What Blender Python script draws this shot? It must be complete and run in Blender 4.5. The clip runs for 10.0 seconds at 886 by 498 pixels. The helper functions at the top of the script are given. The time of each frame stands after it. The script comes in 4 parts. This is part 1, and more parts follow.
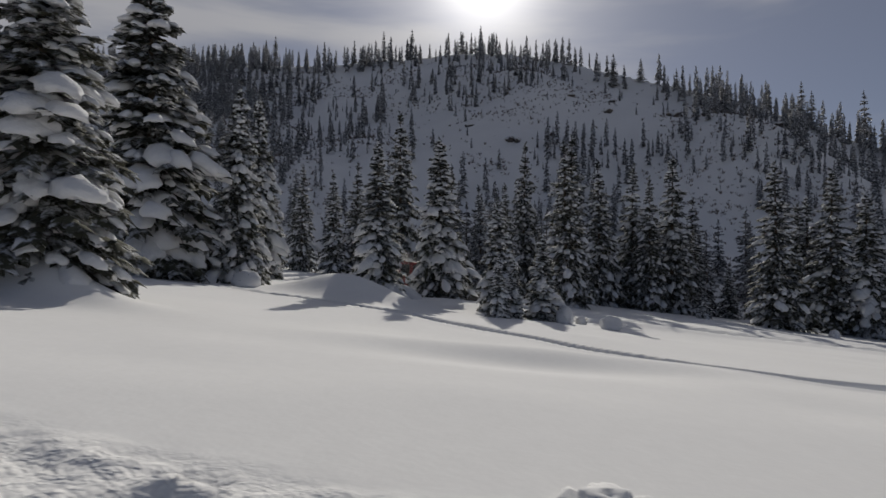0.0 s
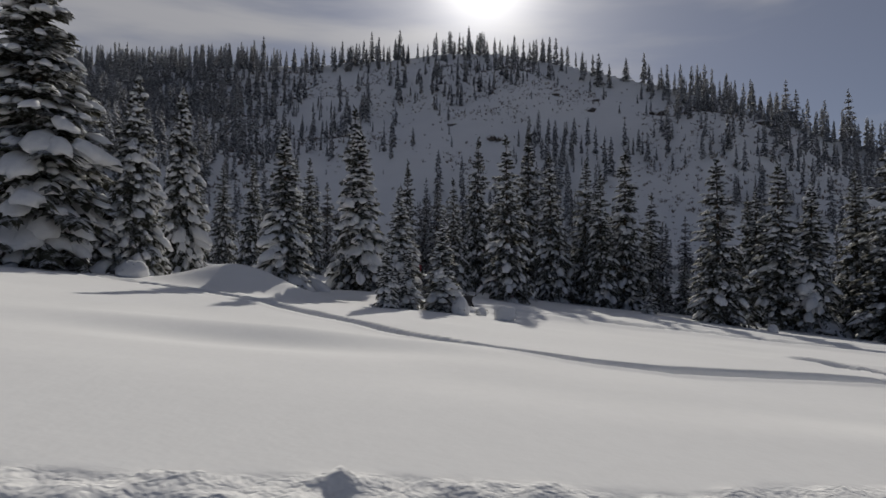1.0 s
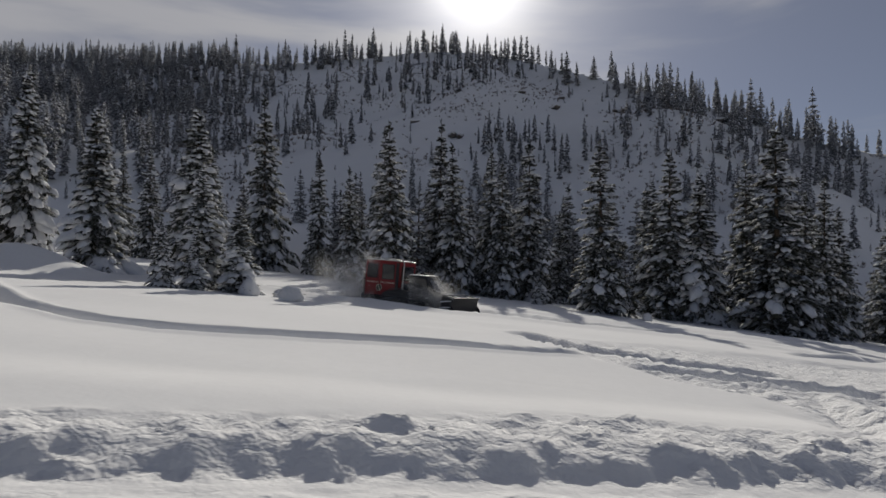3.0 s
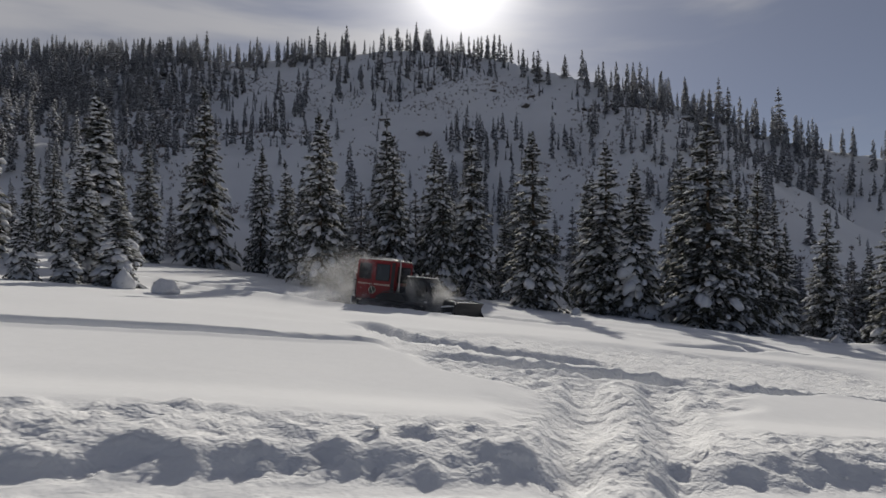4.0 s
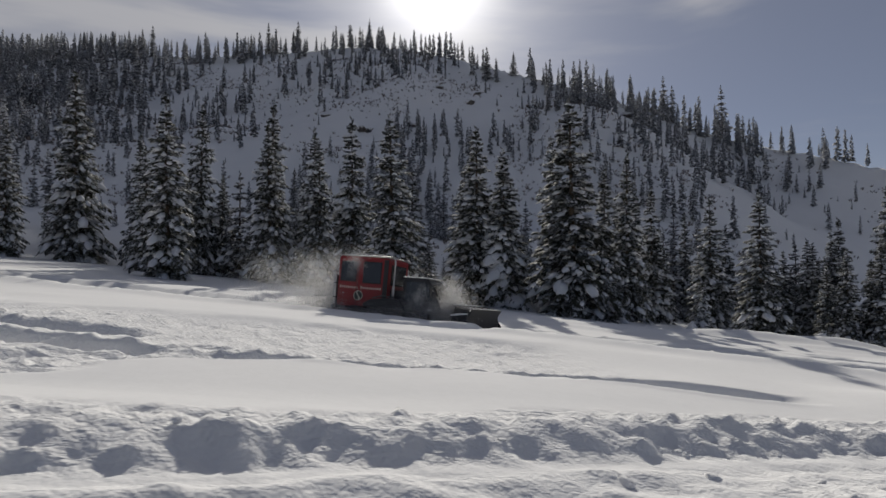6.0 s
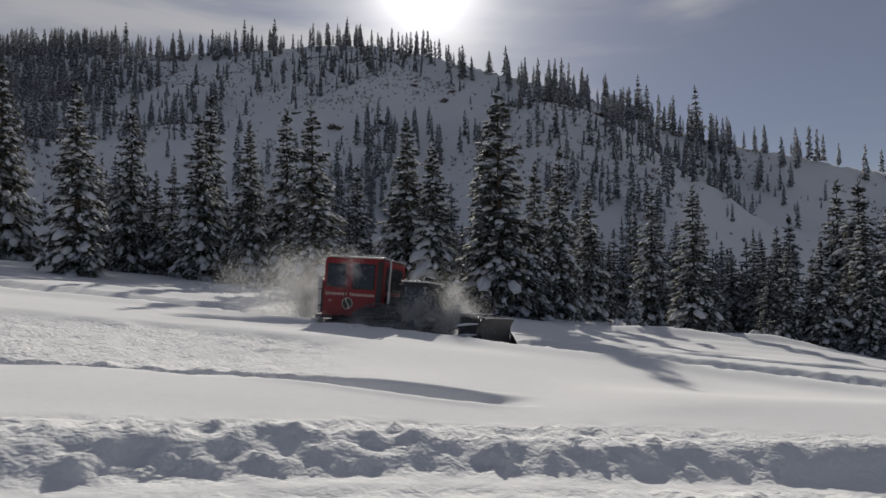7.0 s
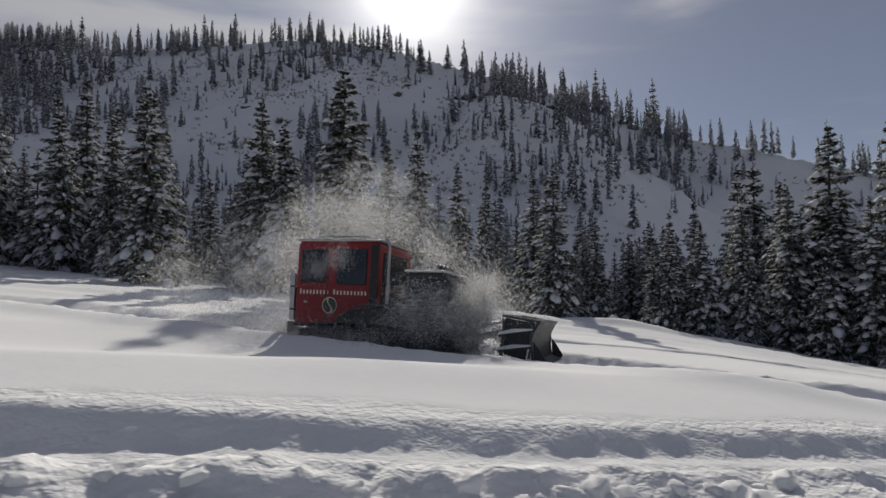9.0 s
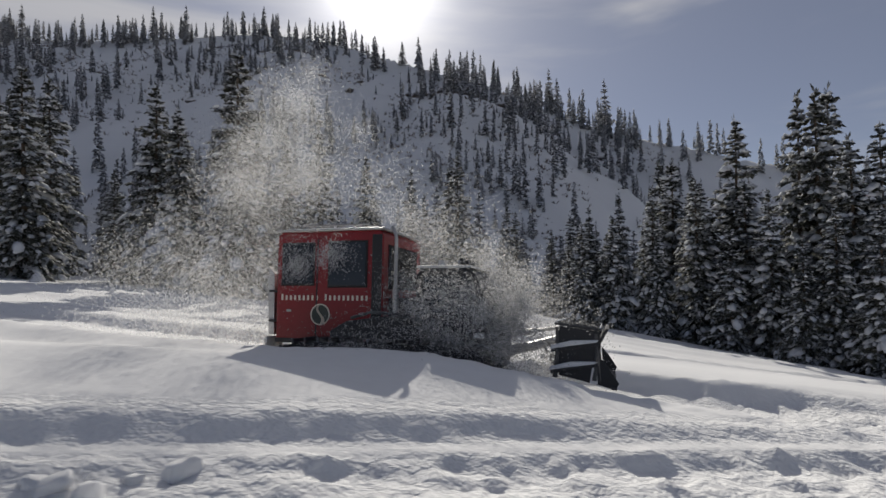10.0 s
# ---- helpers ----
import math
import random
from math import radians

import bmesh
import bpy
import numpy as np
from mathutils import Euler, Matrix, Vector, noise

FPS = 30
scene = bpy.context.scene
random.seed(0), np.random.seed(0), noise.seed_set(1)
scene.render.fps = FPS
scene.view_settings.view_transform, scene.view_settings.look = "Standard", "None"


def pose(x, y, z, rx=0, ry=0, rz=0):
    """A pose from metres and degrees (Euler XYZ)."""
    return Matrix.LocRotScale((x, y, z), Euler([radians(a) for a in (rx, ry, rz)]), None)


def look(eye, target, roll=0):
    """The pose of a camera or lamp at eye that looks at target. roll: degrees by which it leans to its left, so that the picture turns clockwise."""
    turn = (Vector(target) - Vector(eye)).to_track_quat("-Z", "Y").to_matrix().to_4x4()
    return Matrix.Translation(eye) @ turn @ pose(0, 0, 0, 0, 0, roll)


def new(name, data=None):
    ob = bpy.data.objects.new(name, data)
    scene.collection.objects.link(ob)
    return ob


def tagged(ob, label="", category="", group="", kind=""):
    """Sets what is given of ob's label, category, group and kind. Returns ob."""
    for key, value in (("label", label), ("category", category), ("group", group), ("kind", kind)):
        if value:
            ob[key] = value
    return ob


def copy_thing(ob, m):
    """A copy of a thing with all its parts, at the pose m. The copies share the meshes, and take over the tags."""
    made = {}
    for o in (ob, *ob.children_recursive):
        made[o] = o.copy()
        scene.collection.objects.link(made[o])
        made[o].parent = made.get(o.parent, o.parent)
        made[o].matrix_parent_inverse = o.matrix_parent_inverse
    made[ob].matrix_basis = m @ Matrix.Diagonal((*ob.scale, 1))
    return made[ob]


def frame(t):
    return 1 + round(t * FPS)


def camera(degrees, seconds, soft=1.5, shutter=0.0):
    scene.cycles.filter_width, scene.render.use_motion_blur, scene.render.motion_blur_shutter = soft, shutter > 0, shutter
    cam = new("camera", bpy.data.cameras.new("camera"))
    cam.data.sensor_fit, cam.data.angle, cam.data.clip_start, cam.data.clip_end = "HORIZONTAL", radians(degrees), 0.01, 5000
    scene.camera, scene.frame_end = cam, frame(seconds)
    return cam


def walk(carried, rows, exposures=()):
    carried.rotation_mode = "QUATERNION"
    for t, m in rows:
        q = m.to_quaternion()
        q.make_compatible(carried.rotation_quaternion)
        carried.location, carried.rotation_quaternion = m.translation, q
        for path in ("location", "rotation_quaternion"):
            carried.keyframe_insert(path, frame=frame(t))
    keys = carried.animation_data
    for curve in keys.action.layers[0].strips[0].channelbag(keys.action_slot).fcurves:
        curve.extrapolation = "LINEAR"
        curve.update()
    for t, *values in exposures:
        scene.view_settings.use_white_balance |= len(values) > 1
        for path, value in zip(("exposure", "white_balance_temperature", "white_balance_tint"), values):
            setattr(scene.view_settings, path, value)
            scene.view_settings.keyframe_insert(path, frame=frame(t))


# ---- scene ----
cam = camera(76.7, 10.0, shutter=0.15)
PATH = [
    (0, (-0.314, -2.908, 3.144), (-0.304, -0.908, 3.175), 0.4),
    (0.5, (2.908, -2.544, 2.782), (2.916, -0.544, 2.816), 0.3),
    (1, (5.886, -2.182, 2.491), (5.897, -0.182, 2.527), 0.3),
    (1.5, (8.796, -1.953, 2.215), (8.813, 0.047, 2.253), 0.4),
    (2, (11.594, -1.617, 1.902), (11.617, 0.382, 1.943), 0.4),
    (3.5, (20.005, -0.482, 1.022), (20.054, 1.517, 1.063), 0.2),
    (4, (22.534, 0.121, 0.785), (22.622, 2.119, 0.827), 0.1),
    (4.5, (25.219, 0.687, 0.513), (25.332, 2.684, 0.556), -0.1),
    (5, (27.992, 1.273, 0.155), (28.121, 3.268, 0.201), -0.2),
    (5.5, (30.789, 1.615, -0.253), (30.942, 3.609, -0.205), -0.3),
    (7, (39.617, 3.345, -0.98), (39.831, 5.333, -0.93), -0.4),
    (7.5, (42.438, 3.635, -1.297), (42.671, 5.621, -1.247), -0.5),
    (8, (45.332, 3.976, -1.616), (45.578, 5.96, -1.565), -0.5),
    (8.5, (48.297, 4.102, -1.986), (48.545, 6.086, -1.936), -0.8),
    (9, (51.778, 4.362, -2.393), (52.033, 6.345, -2.346), -0.9),
    (9.5, (54.692, 4.575, -2.716), (54.992, 6.552, -2.67), -0.9),
    (10, (57.511, 4.835, -3.088), (57.878, 6.8, -3.042), -1.0),
]
walk(cam, [(t, look(eye, target, roll)) for t, eye, target, roll in PATH], [(0, -0.22), (2, -0.2), (3.5, -0.1), (7, -0.02), (9, 0.06), (10, 0.2)])

# ---- sky and sun ----
SUN_AZIMUTH, SUN_HEIGHT = 4.5, 27.0
SUN = Vector((math.sin(radians(SUN_AZIMUTH)) * math.cos(radians(SUN_HEIGHT)),
              math.cos(radians(SUN_AZIMUTH)) * math.cos(radians(SUN_HEIGHT)), math.sin(radians(SUN_HEIGHT))))
SKY_STRENGTH, SUN_STRENGTH = 0.038, 3.2

sun = new("sun", bpy.data.lights.new("sun", "SUN"))
sun.data.energy, sun.data.angle, sun.data.color = SUN_STRENGTH, radians(0.6), (1.0, 0.95, 0.86)
sun.matrix_world = look(SUN * 400, (0, 0, 0))


def make_sky():
    """Clear winter sky with thin high cloud, and the bright veil round the sun."""
    world = bpy.data.worlds.new("winter_sky")
    world.use_nodes = True
    scene.world = world
    nodes, links = world.node_tree.nodes, world.node_tree.links
    nodes.clear()
    out, back = nodes.new("ShaderNodeOutputWorld"), nodes.new("ShaderNodeBackground")
    links.new(back.outputs[0], out.inputs[0])
    sky = nodes.new("ShaderNodeTexSky")
    sky.sky_type, sky.sun_disc = "NISHITA", False
    sky.sun_elevation, sky.sun_rotation = radians(SUN_HEIGHT), radians(SUN_AZIMUTH)
    sky.altitude, sky.dust_density, sky.air_density = 2500, 0.6, 1.0
    where = nodes.new("ShaderNodeTexCoord")

    def op(kind, a, b=None):
        n = nodes.new("ShaderNodeMath")
        n.operation = kind
        n.inputs[2].default_value = 0.24
        for k, v in ((0, a), (1, b)):
            if v is None:
                continue
            if isinstance(v, (int, float)):
                n.inputs[k].default_value = v
            else:
                links.new(v, n.inputs[k])
        return n.outputs[0]

    dot = nodes.new("ShaderNodeVectorMath")
    dot.operation = "DOT_PRODUCT"
    links.new(where.outputs["Generated"], dot.inputs[0])
    dot.inputs[1].default_value = SUN
    near = op("MAXIMUM", dot.outputs["Value"], 0.0)
    veil = op("ADD", op("MULTIPLY", op("POWER", near, 330.0), VEIL[0]), op("ADD", op("MULTIPLY", op("POWER", near, 75.0), VEIL[1]), op("MULTIPLY", op("POWER", near, 14.0), VEIL[2])))
    # streaks of thin cloud, stretched along the horizon
    stretch = nodes.new("ShaderNodeMapping")
    stretch.inputs["Scale"].default_value = (1.6, 1.6, 6.0)
    stretch.inputs["Rotation"].default_value = (0.0, 0.25, 0.0)
    links.new(where.outputs["Generated"], stretch.inputs[0])
    cloud = nodes.new("ShaderNodeTexNoise")
    cloud.inputs["Scale"].default_value, cloud.inputs["Detail"].default_value, cloud.inputs["Roughness"].default_value = 1.3, 5.0, 0.5
    cloud.inputs["Distortion"].default_value = 0.4
    links.new(stretch.outputs[0], cloud.inputs[0])
    span = nodes.new("ShaderNodeMapRange")
    span.inputs["From Min"].default_value, span.inputs["From Max"].default_value = 0.40, 0.64
    span.interpolation_type = "SMOOTHSTEP"
    links.new(cloud.outputs[0], span.inputs["Value"])
    scaled = nodes.new("ShaderNodeVectorMath")
    scaled.operation = "MULTIPLY"
    scaled.inputs[1].default_value = Vector((1.07, 0.975, 1.05)) * SKY_STRENGTH
    links.new(sky.outputs[0], scaled.inputs[0])
    mix = nodes.new("ShaderNodeMixRGB")
    mix.inputs[2].default_value = CLOUD
    towards = nodes.new("ShaderNodeMapRange")
    towards.inputs["From Min"].default_value, towards.inputs["From Max"].default_value = -0.1, 0.75
    towards.inputs["To Min"].default_value, towards.inputs["To Max"].default_value = 0.12, 1.0
    links.new(dot.outputs["Value"], towards.inputs["Value"])
    links.new(op("MULTIPLY", op("MULTIPLY_ADD", span.outputs[0], 0.72), towards.outputs[0]), mix.inputs[0])
    links.new(scaled.outputs[0], mix.inputs[1])
    glow = nodes.new("ShaderNodeVectorMath")
    glow.operation = "SCALE"
    glow.inputs[0].default_value = (1.0, 0.97, 0.93)
    links.new(veil, glow.inputs["Scale"])
    total = nodes.new("ShaderNodeVectorMath")
    links.new(mix.outputs[0], total.inputs[0])
    links.new(glow.outputs[0], total.inputs[1])
    links.new(total.outputs[0], back.inputs["Color"])
    back.inputs["Strength"].default_value = 1.0


VEIL, CLOUD = (0.9, 0.40, 0.11), (0.385, 0.385, 0.41, 1)
make_sky()


# ---- materials ----
def material(name, colour, rough_value=0.6, metal=0.0, vary=0.15, scale=3.0, bump_scale=0.0, bump_height=0.0, fine=None, spread=0.0, gloss=0.4):
    """A principled surface with tone varied at two scales, and fine relief."""
    m = bpy.data.materials.new(name)
    m.use_nodes = True
    nodes, links = m.node_tree.nodes, m.node_tree.links
    shader = nodes["Principled BSDF"]
    shader.inputs["Roughness"].default_value, shader.inputs["Metallic"].default_value = rough_value, metal
    shader.inputs["Specular IOR Level"].default_value = gloss
    where = nodes.new("ShaderNodeTexCoord")
    big, small = nodes.new("ShaderNodeTexNoise"), nodes.new("ShaderNodeTexNoise")
    big.inputs["Scale"].default_value, big.inputs["Detail"].default_value = scale, 3.0
    small.inputs["Scale"].default_value, small.inputs["Detail"].default_value = fine or scale * 9, 4.0
    for n in (big, small):
        links.new(where.outputs["Object"], n.inputs[0])
    both = nodes.new("ShaderNodeMath")
    both.operation = "ADD"
    links.new(big.outputs[0], both.inputs[0])
    links.new(small.outputs[0], both.inputs[1])
    ramp = nodes.new("ShaderNodeMapRange")
    ramp.inputs["From Min"].default_value, ramp.inputs["From Max"].default_value = 0.6, 1.4
    ramp.inputs["To Min"].default_value, ramp.inputs["To Max"].default_value = 1 - vary, 1 + vary
    links.new(both.outputs[0], ramp.inputs["Value"])
    value = ramp.outputs[0]
    if spread:
        info, add = nodes.new("ShaderNodeObjectInfo"), nodes.new("ShaderNodeMath")
        add.operation = "MULTIPLY_ADD"
        links.new(info.outputs["Random"], add.inputs[0])
        add.inputs[1].default_value = spread
        links.new(value, add.inputs[2])
        value = add.outputs[0]
    tone = nodes.new("ShaderNodeVectorMath")
    tone.operation = "SCALE"
    tone.inputs[0].default_value = colour
    links.new(value, tone.inputs["Scale"])
    links.new(tone.outputs[0], shader.inputs["Base Color"])
    if bump_height:
        relief, bumps = nodes.new("ShaderNodeTexNoise"), nodes.new("ShaderNodeBump")
        relief.inputs["Scale"].default_value, relief.inputs["Detail"].default_value = bump_scale, 5.0
        bumps.inputs["Distance"].default_value = bump_height
        links.new(where.outputs["Object"], relief.inputs[0])
        links.new(relief.outputs[0], bumps.inputs["Height"])
        links.new(bumps.outputs[0], shader.inputs["Normal"])
    return m


def needle_material(name, colour, frost):
    """Dark spruce needles with frost and powder caught in them; on far trees it doubles as haze."""
    m = material(name, colour, 0.8, 0.0, 0.5, 0.7, fine=9.0, spread=0.3, gloss=0.15)
    nodes, links = m.node_tree.nodes, m.node_tree.links
    shader = nodes["Principled BSDF"]
    old = shader.inputs["Base Color"].links[0].from_socket
    where, speck = nodes.new("ShaderNodeTexCoord"), nodes.new("ShaderNodeTexNoise")
    speck.inputs["Scale"].default_value, speck.inputs["Detail"].default_value, speck.inputs["Roughness"].default_value = 3.2, 6.0, 0.7
    links.new(where.outputs["Object"], speck.inputs[0])
    cut = nodes.new("ShaderNodeMapRange")
    cut.inputs["From Min"].default_value, cut.inputs["From Max"].default_value = 0.62 - frost * 0.3, 0.72 - frost * 0.2
    links.new(speck.outputs[0], cut.inputs["Value"])
    mix = nodes.new("ShaderNodeMixRGB")
    mix.inputs[2].default_value = (0.62, 0.63, 0.65, 1)
    links.new(cut.outputs[0], mix.inputs[0])
    links.new(old, mix.inputs[1])
    links.new(mix.outputs[0], shader.inputs["Base Color"])
    return m


def flake_material():
    """Powder snow in the air: light passes through each soft tuft of grains, which thins out to its rim."""
    m = bpy.data.materials.new("airborne_powder")
    m.use_nodes = True
    nodes, links = m.node_tree.nodes, m.node_tree.links
    nodes.clear()
    out, mix = nodes.new("ShaderNodeOutputMaterial"), nodes.new("ShaderNodeMixShader")
    front, back = nodes.new("ShaderNodeBsdfDiffuse"), nodes.new("ShaderNodeBsdfTranslucent")
    front.inputs[0].default_value = (0.92, 0.92, 0.92, 1)
    back.inputs[0].default_value = (0.92, 0.91, 0.88, 1)
    links.new(front.outputs[0], mix.inputs[1])
    links.new(back.outputs[0], mix.inputs[2])
    clear, thin = nodes.new("ShaderNodeBsdfTransparent"), nodes.new("ShaderNodeMixShader")
    core, dense = nodes.new("ShaderNodeAttribute"), nodes.new("ShaderNodeMath")
    core.attribute_name = "core"
    dense.operation = "MULTIPLY"
    dense.inputs[1].default_value = 0.45
    links.new(core.outputs["Fac"], dense.inputs[0])
    links.new(dense.outputs[0], thin.inputs[0])
    links.new(clear.outputs[0], thin.inputs[1])
    links.new(mix.outputs[0], thin.inputs[2])
    links.new(thin.outputs[0], out.inputs[0])
    return m


SNOW_GROUND = material("snow_cover", (0.84, 0.835, 0.83), 0.9, 0, 0.03, 0.15, 11.0, 0.004, fine=4.0, gloss=0.02)


def churn_relief(m):
    """Coarse clods and crumbs in the relief where the snow is churned."""
    nodes, links = m.node_tree.nodes, m.node_tree.links
    shader = nodes["Principled BSDF"]
    old = shader.inputs["Normal"].links[0].from_socket
    where, mask = nodes.new("ShaderNodeTexCoord"), nodes.new("ShaderNodeAttribute")
    mask.attribute_name = "churned"
    clods, crumbs = nodes.new("ShaderNodeTexVoronoi"), nodes.new("ShaderNodeTexVoronoi")
    for n, size in ((clods, 7.5), (crumbs, 21.0)):
        n.feature = "SMOOTH_F1"
        n.inputs["Scale"].default_value, n.inputs["Smoothness"].default_value = size, 0.35
    add, scale, bumps = nodes.new("ShaderNodeMath"), nodes.new("ShaderNodeMath"), nodes.new("ShaderNodeBump")
    add.operation, scale.operation = "MULTIPLY_ADD", "MULTIPLY"
    add.inputs[1].default_value = 0.5
    warp, mixed = nodes.new("ShaderNodeTexNoise"), nodes.new("ShaderNodeVectorMath")
    warp.inputs["Scale"].default_value, warp.inputs["Detail"].default_value = 4.0, 3.0
    mixed.operation = "MULTIPLY_ADD"
    mixed.inputs[1].default_value = (0.14, 0.14, 0.14)
    links.new(where.outputs["Object"], warp.inputs[0])
    links.new(warp.outputs["Color"], mixed.inputs[0])
    links.new(where.outputs["Object"], mixed.inputs[2])
    for n in (clods, crumbs):
        links.new(mixed.outputs[0], n.inputs[0])
    links.new(crumbs.outputs[0], add.inputs[0])
    links.new(clods.outputs[0], add.inputs[2])
    links.new(add.outputs[0], scale.inputs[0])
    links.new(mask.outputs["Fac"], scale.inputs[1])
    bumps.inputs["Distance"].default_value = 0.024
    bumps.invert = True
    links.new(scale.outputs[0], bumps.inputs["Height"])
    links.new(old, bumps.inputs["Normal"])
    links.new(bumps.outputs[0], shader.inputs["Normal"])


churn_relief(SNOW_GROUND)
SNOW_BRANCH = material("branch_snow", (0.74, 0.74, 0.75), 0.9, 0, 0.05, 1.5, 7.0, 0.05, gloss=0.05)
NEEDLES = needle_material("spruce_needles", (0.055, 0.055, 0.040), 0.45)
# Part of the far trees' frost is distance haze put into the colour.
NEEDLES_FAR = needle_material("far_spruce_needles", (0.055, 0.050, 0.044), 0.60)
BARK = material("spruce_bark", (0.10, 0.075, 0.055), 0.9, 0, 0.3, 4.0, 20.0, 0.02)
ROCK = material("dark_rock", (0.12, 0.105, 0.095), 0.9, 0, 0.35, 0.6, 3.0, 0.15)
BRUSH = material("bare_brush", (0.22, 0.185, 0.165), 0.9, 0, 0.3, 0.5)
RED = material("red_paint", (0.22, 0.011, 0.014), 0.38, 0, 0.12, 1.2, 40.0, 0.001)
DARK = material("black_paint", (0.022, 0.022, 0.024), 0.5, 0, 0.25, 2.0, 30.0, 0.002)
DULL = material("dull_steel", (0.10, 0.10, 0.10), 0.6, 0.6, 0.3, 4.0, 30.0, 0.002)
STEEL = material("worn_steel", (0.42, 0.41, 0.40), 0.42, 0.9, 0.2, 4.0, 30.0, 0.002)
RUBBER = material("black_rubber", (0.03, 0.03, 0.03), 0.85, 0, 0.3, 3.0, 25.0, 0.006)
CREAM = material("cream_lettering", (0.72, 0.66, 0.56), 0.55, 0, 0.06, 3.0)
BADGE = material("dark_green_badge", (0.05, 0.06, 0.05), 0.5, 0, 0.2, 4.0)
WHITE = material("white_plastic", (0.66, 0.65, 0.62), 0.6, 0, 0.12, 2.0)
FLAKES = flake_material()


def glass_material():
    m = material("tinted_glass", (0.025, 0.027, 0.03), 0.06, 0, 0.1, 1.0)
    m.node_tree.nodes["Principled BSDF"].inputs["Specular IOR Level"].default_value = 0.6
    return m


GLASS = glass_material()


def lamp_material():
    m = material("headlight_lens", (0.75, 0.75, 0.72), 0.15, 0, 0.05, 4.0)
    return m


LENS = lamp_material()


# ---- helpers for meshes ----
def part(name, bm, mat, parent=None, label="", smooth=False):
    data = bpy.data.meshes.new(name)
    bm.to_mesh(data)
    bm.free()
    return part_of(name, data, mat, parent, label, smooth)


def part_of(name, data, mat, parent=None, label="", smooth=False):
    if mat and not data.materials:
        data.materials.append(mat)
    if smooth:
        data.polygons.foreach_set("use_smooth", [True] * len(data.polygons))
    ob = new(name, data)
    ob.parent = parent
    if label:
        tagged(ob, label)
    return ob


def mesh_from(name, verts, faces):
    """A mesh from arrays; every face has the same number of corners."""
    data = bpy.data.meshes.new(name)
    verts, faces = np.asarray(verts, np.float32), np.asarray(faces, np.int32)
    n = faces.shape[1]
    data.vertices.add(len(verts))
    data.vertices.foreach_set("co", verts.ravel())
    data.loops.add(faces.size)
    data.loops.foreach_set("vertex_index", faces.ravel())
    data.polygons.add(len(faces))
    data.polygons.foreach_set("loop_start", np.arange(0, faces.size, n, dtype=np.int32))
    data.update(calc_edges=True)
    data.validate()
    return data


def box(x0, y0, z0, x1, y1, z1, bevel=0.0, segments=2, bm=None):
    made = bm or bmesh.new()
    r = bmesh.ops.create_cube(made, size=1.0)
    bmesh.ops.transform(made, verts=r["verts"], matrix=Matrix.Translation(((x0 + x1) / 2, (y0 + y1) / 2, (z0 + z1) / 2)) @ Matrix.Diagonal((x1 - x0, y1 - y0, z1 - z0, 1)))
    if bevel:
        edges = list({e for v in r["verts"] for e in v.link_edges})
        bmesh.ops.bevel(made, geom=edges, offset=bevel, segments=segments, affect="EDGES", profile=0.6)
    return made


def prism(outline, y0, y1, bevel=0.0):
    """A solid with the given outline in x and z, from y0 to y1."""
    bm = bmesh.new()
    near = [bm.verts.new((x, y0, z)) for x, z in outline]
    far = [bm.verts.new((x, y1, z)) for x, z in outline]
    bm.faces.new(near)
    bm.faces.new(far[::-1])
    for k in range(len(outline)):
        j = (k + 1) % len(outline)
        bm.faces.new((near[k], far[k], far[j], near[j]))
    bmesh.ops.recalc_face_normals(bm, faces=bm.faces)
    if bevel:
        bmesh.ops.bevel(bm, geom=list(bm.edges), offset=bevel, segments=2, affect="EDGES", profile=0.6)
    return bm


def tube(points, radius, sides=8, bm=None, closed=False):
    made = bm or bmesh.new()
    pts = [Vector(p) for p in points]
    rings = []
    for k, p in enumerate(pts):
        a, b = pts[max(k - 1, 0)], pts[min(k + 1, len(pts) - 1)]
        turn = (b - a).to_track_quat("Z", "Y").to_matrix()
        r = radius[k] if isinstance(radius, (list, tuple)) else radius
        rings.append([made.verts.new(p + turn @ Vector((r * math.cos(2 * math.pi * i / sides), r * math.sin(2 * math.pi * i / sides), 0))) for i in range(sides)])
    for low, high in zip(rings, rings[1:]):
        for i in range(sides):
            j = (i + 1) % sides
            made.faces.new((low[i], low[j], high[j], high[i]))
    made.faces.new(rings[0][::-1])
    made.faces.new(rings[-1])
    return made


def ball(detail):
    bm = bmesh.new()
    bmesh.ops.create_icosphere(bm, subdivisions=detail, radius=1.0)
    verts = np.array([v.co[:] for v in bm.verts])
    faces = np.array([[v.index for v in f.verts] for f in bm.faces])
    bm.free()
    return verts, faces


BALL_1, BALL_2 = ball(1), ball(2)


# ---- the shape of the ground ----
LATTICE = np.random.RandomState(7).rand(256, 256)


def value_noise(x, y, cell, shift=0):
    """Smooth noise from 0 to 1 with features about cell metres wide."""
    u, v = np.asarray(x) / cell + 17.3 * (shift + 1), np.asarray(y) / cell + 31.7 * (shift + 1)
    i, j = np.floor(u).astype(int), np.floor(v).astype(int)
    a, b = u - i, v - j
    a, b = a * a * (3 - 2 * a), b * b * (3 - 2 * b)
    i0, i1, j0, j1 = i % 256, (i + 1) % 256, j % 256, (j + 1) % 256
    low = LATTICE[i0, j0] * (1 - a) + LATTICE[i1, j0] * a
    high = LATTICE[i0, j1] * (1 - a) + LATTICE[i1, j1] * a
    return low * (1 - b) + high * b


def rough(x, y, cell, octaves=3, shift=0):
    """Layered noise round 0."""
    total = 0.0
    for k in range(octaves):
        total = total + (value_noise(x, y, cell / 2 ** k, shift + k) - 0.5) / 1.8 ** k
    return total


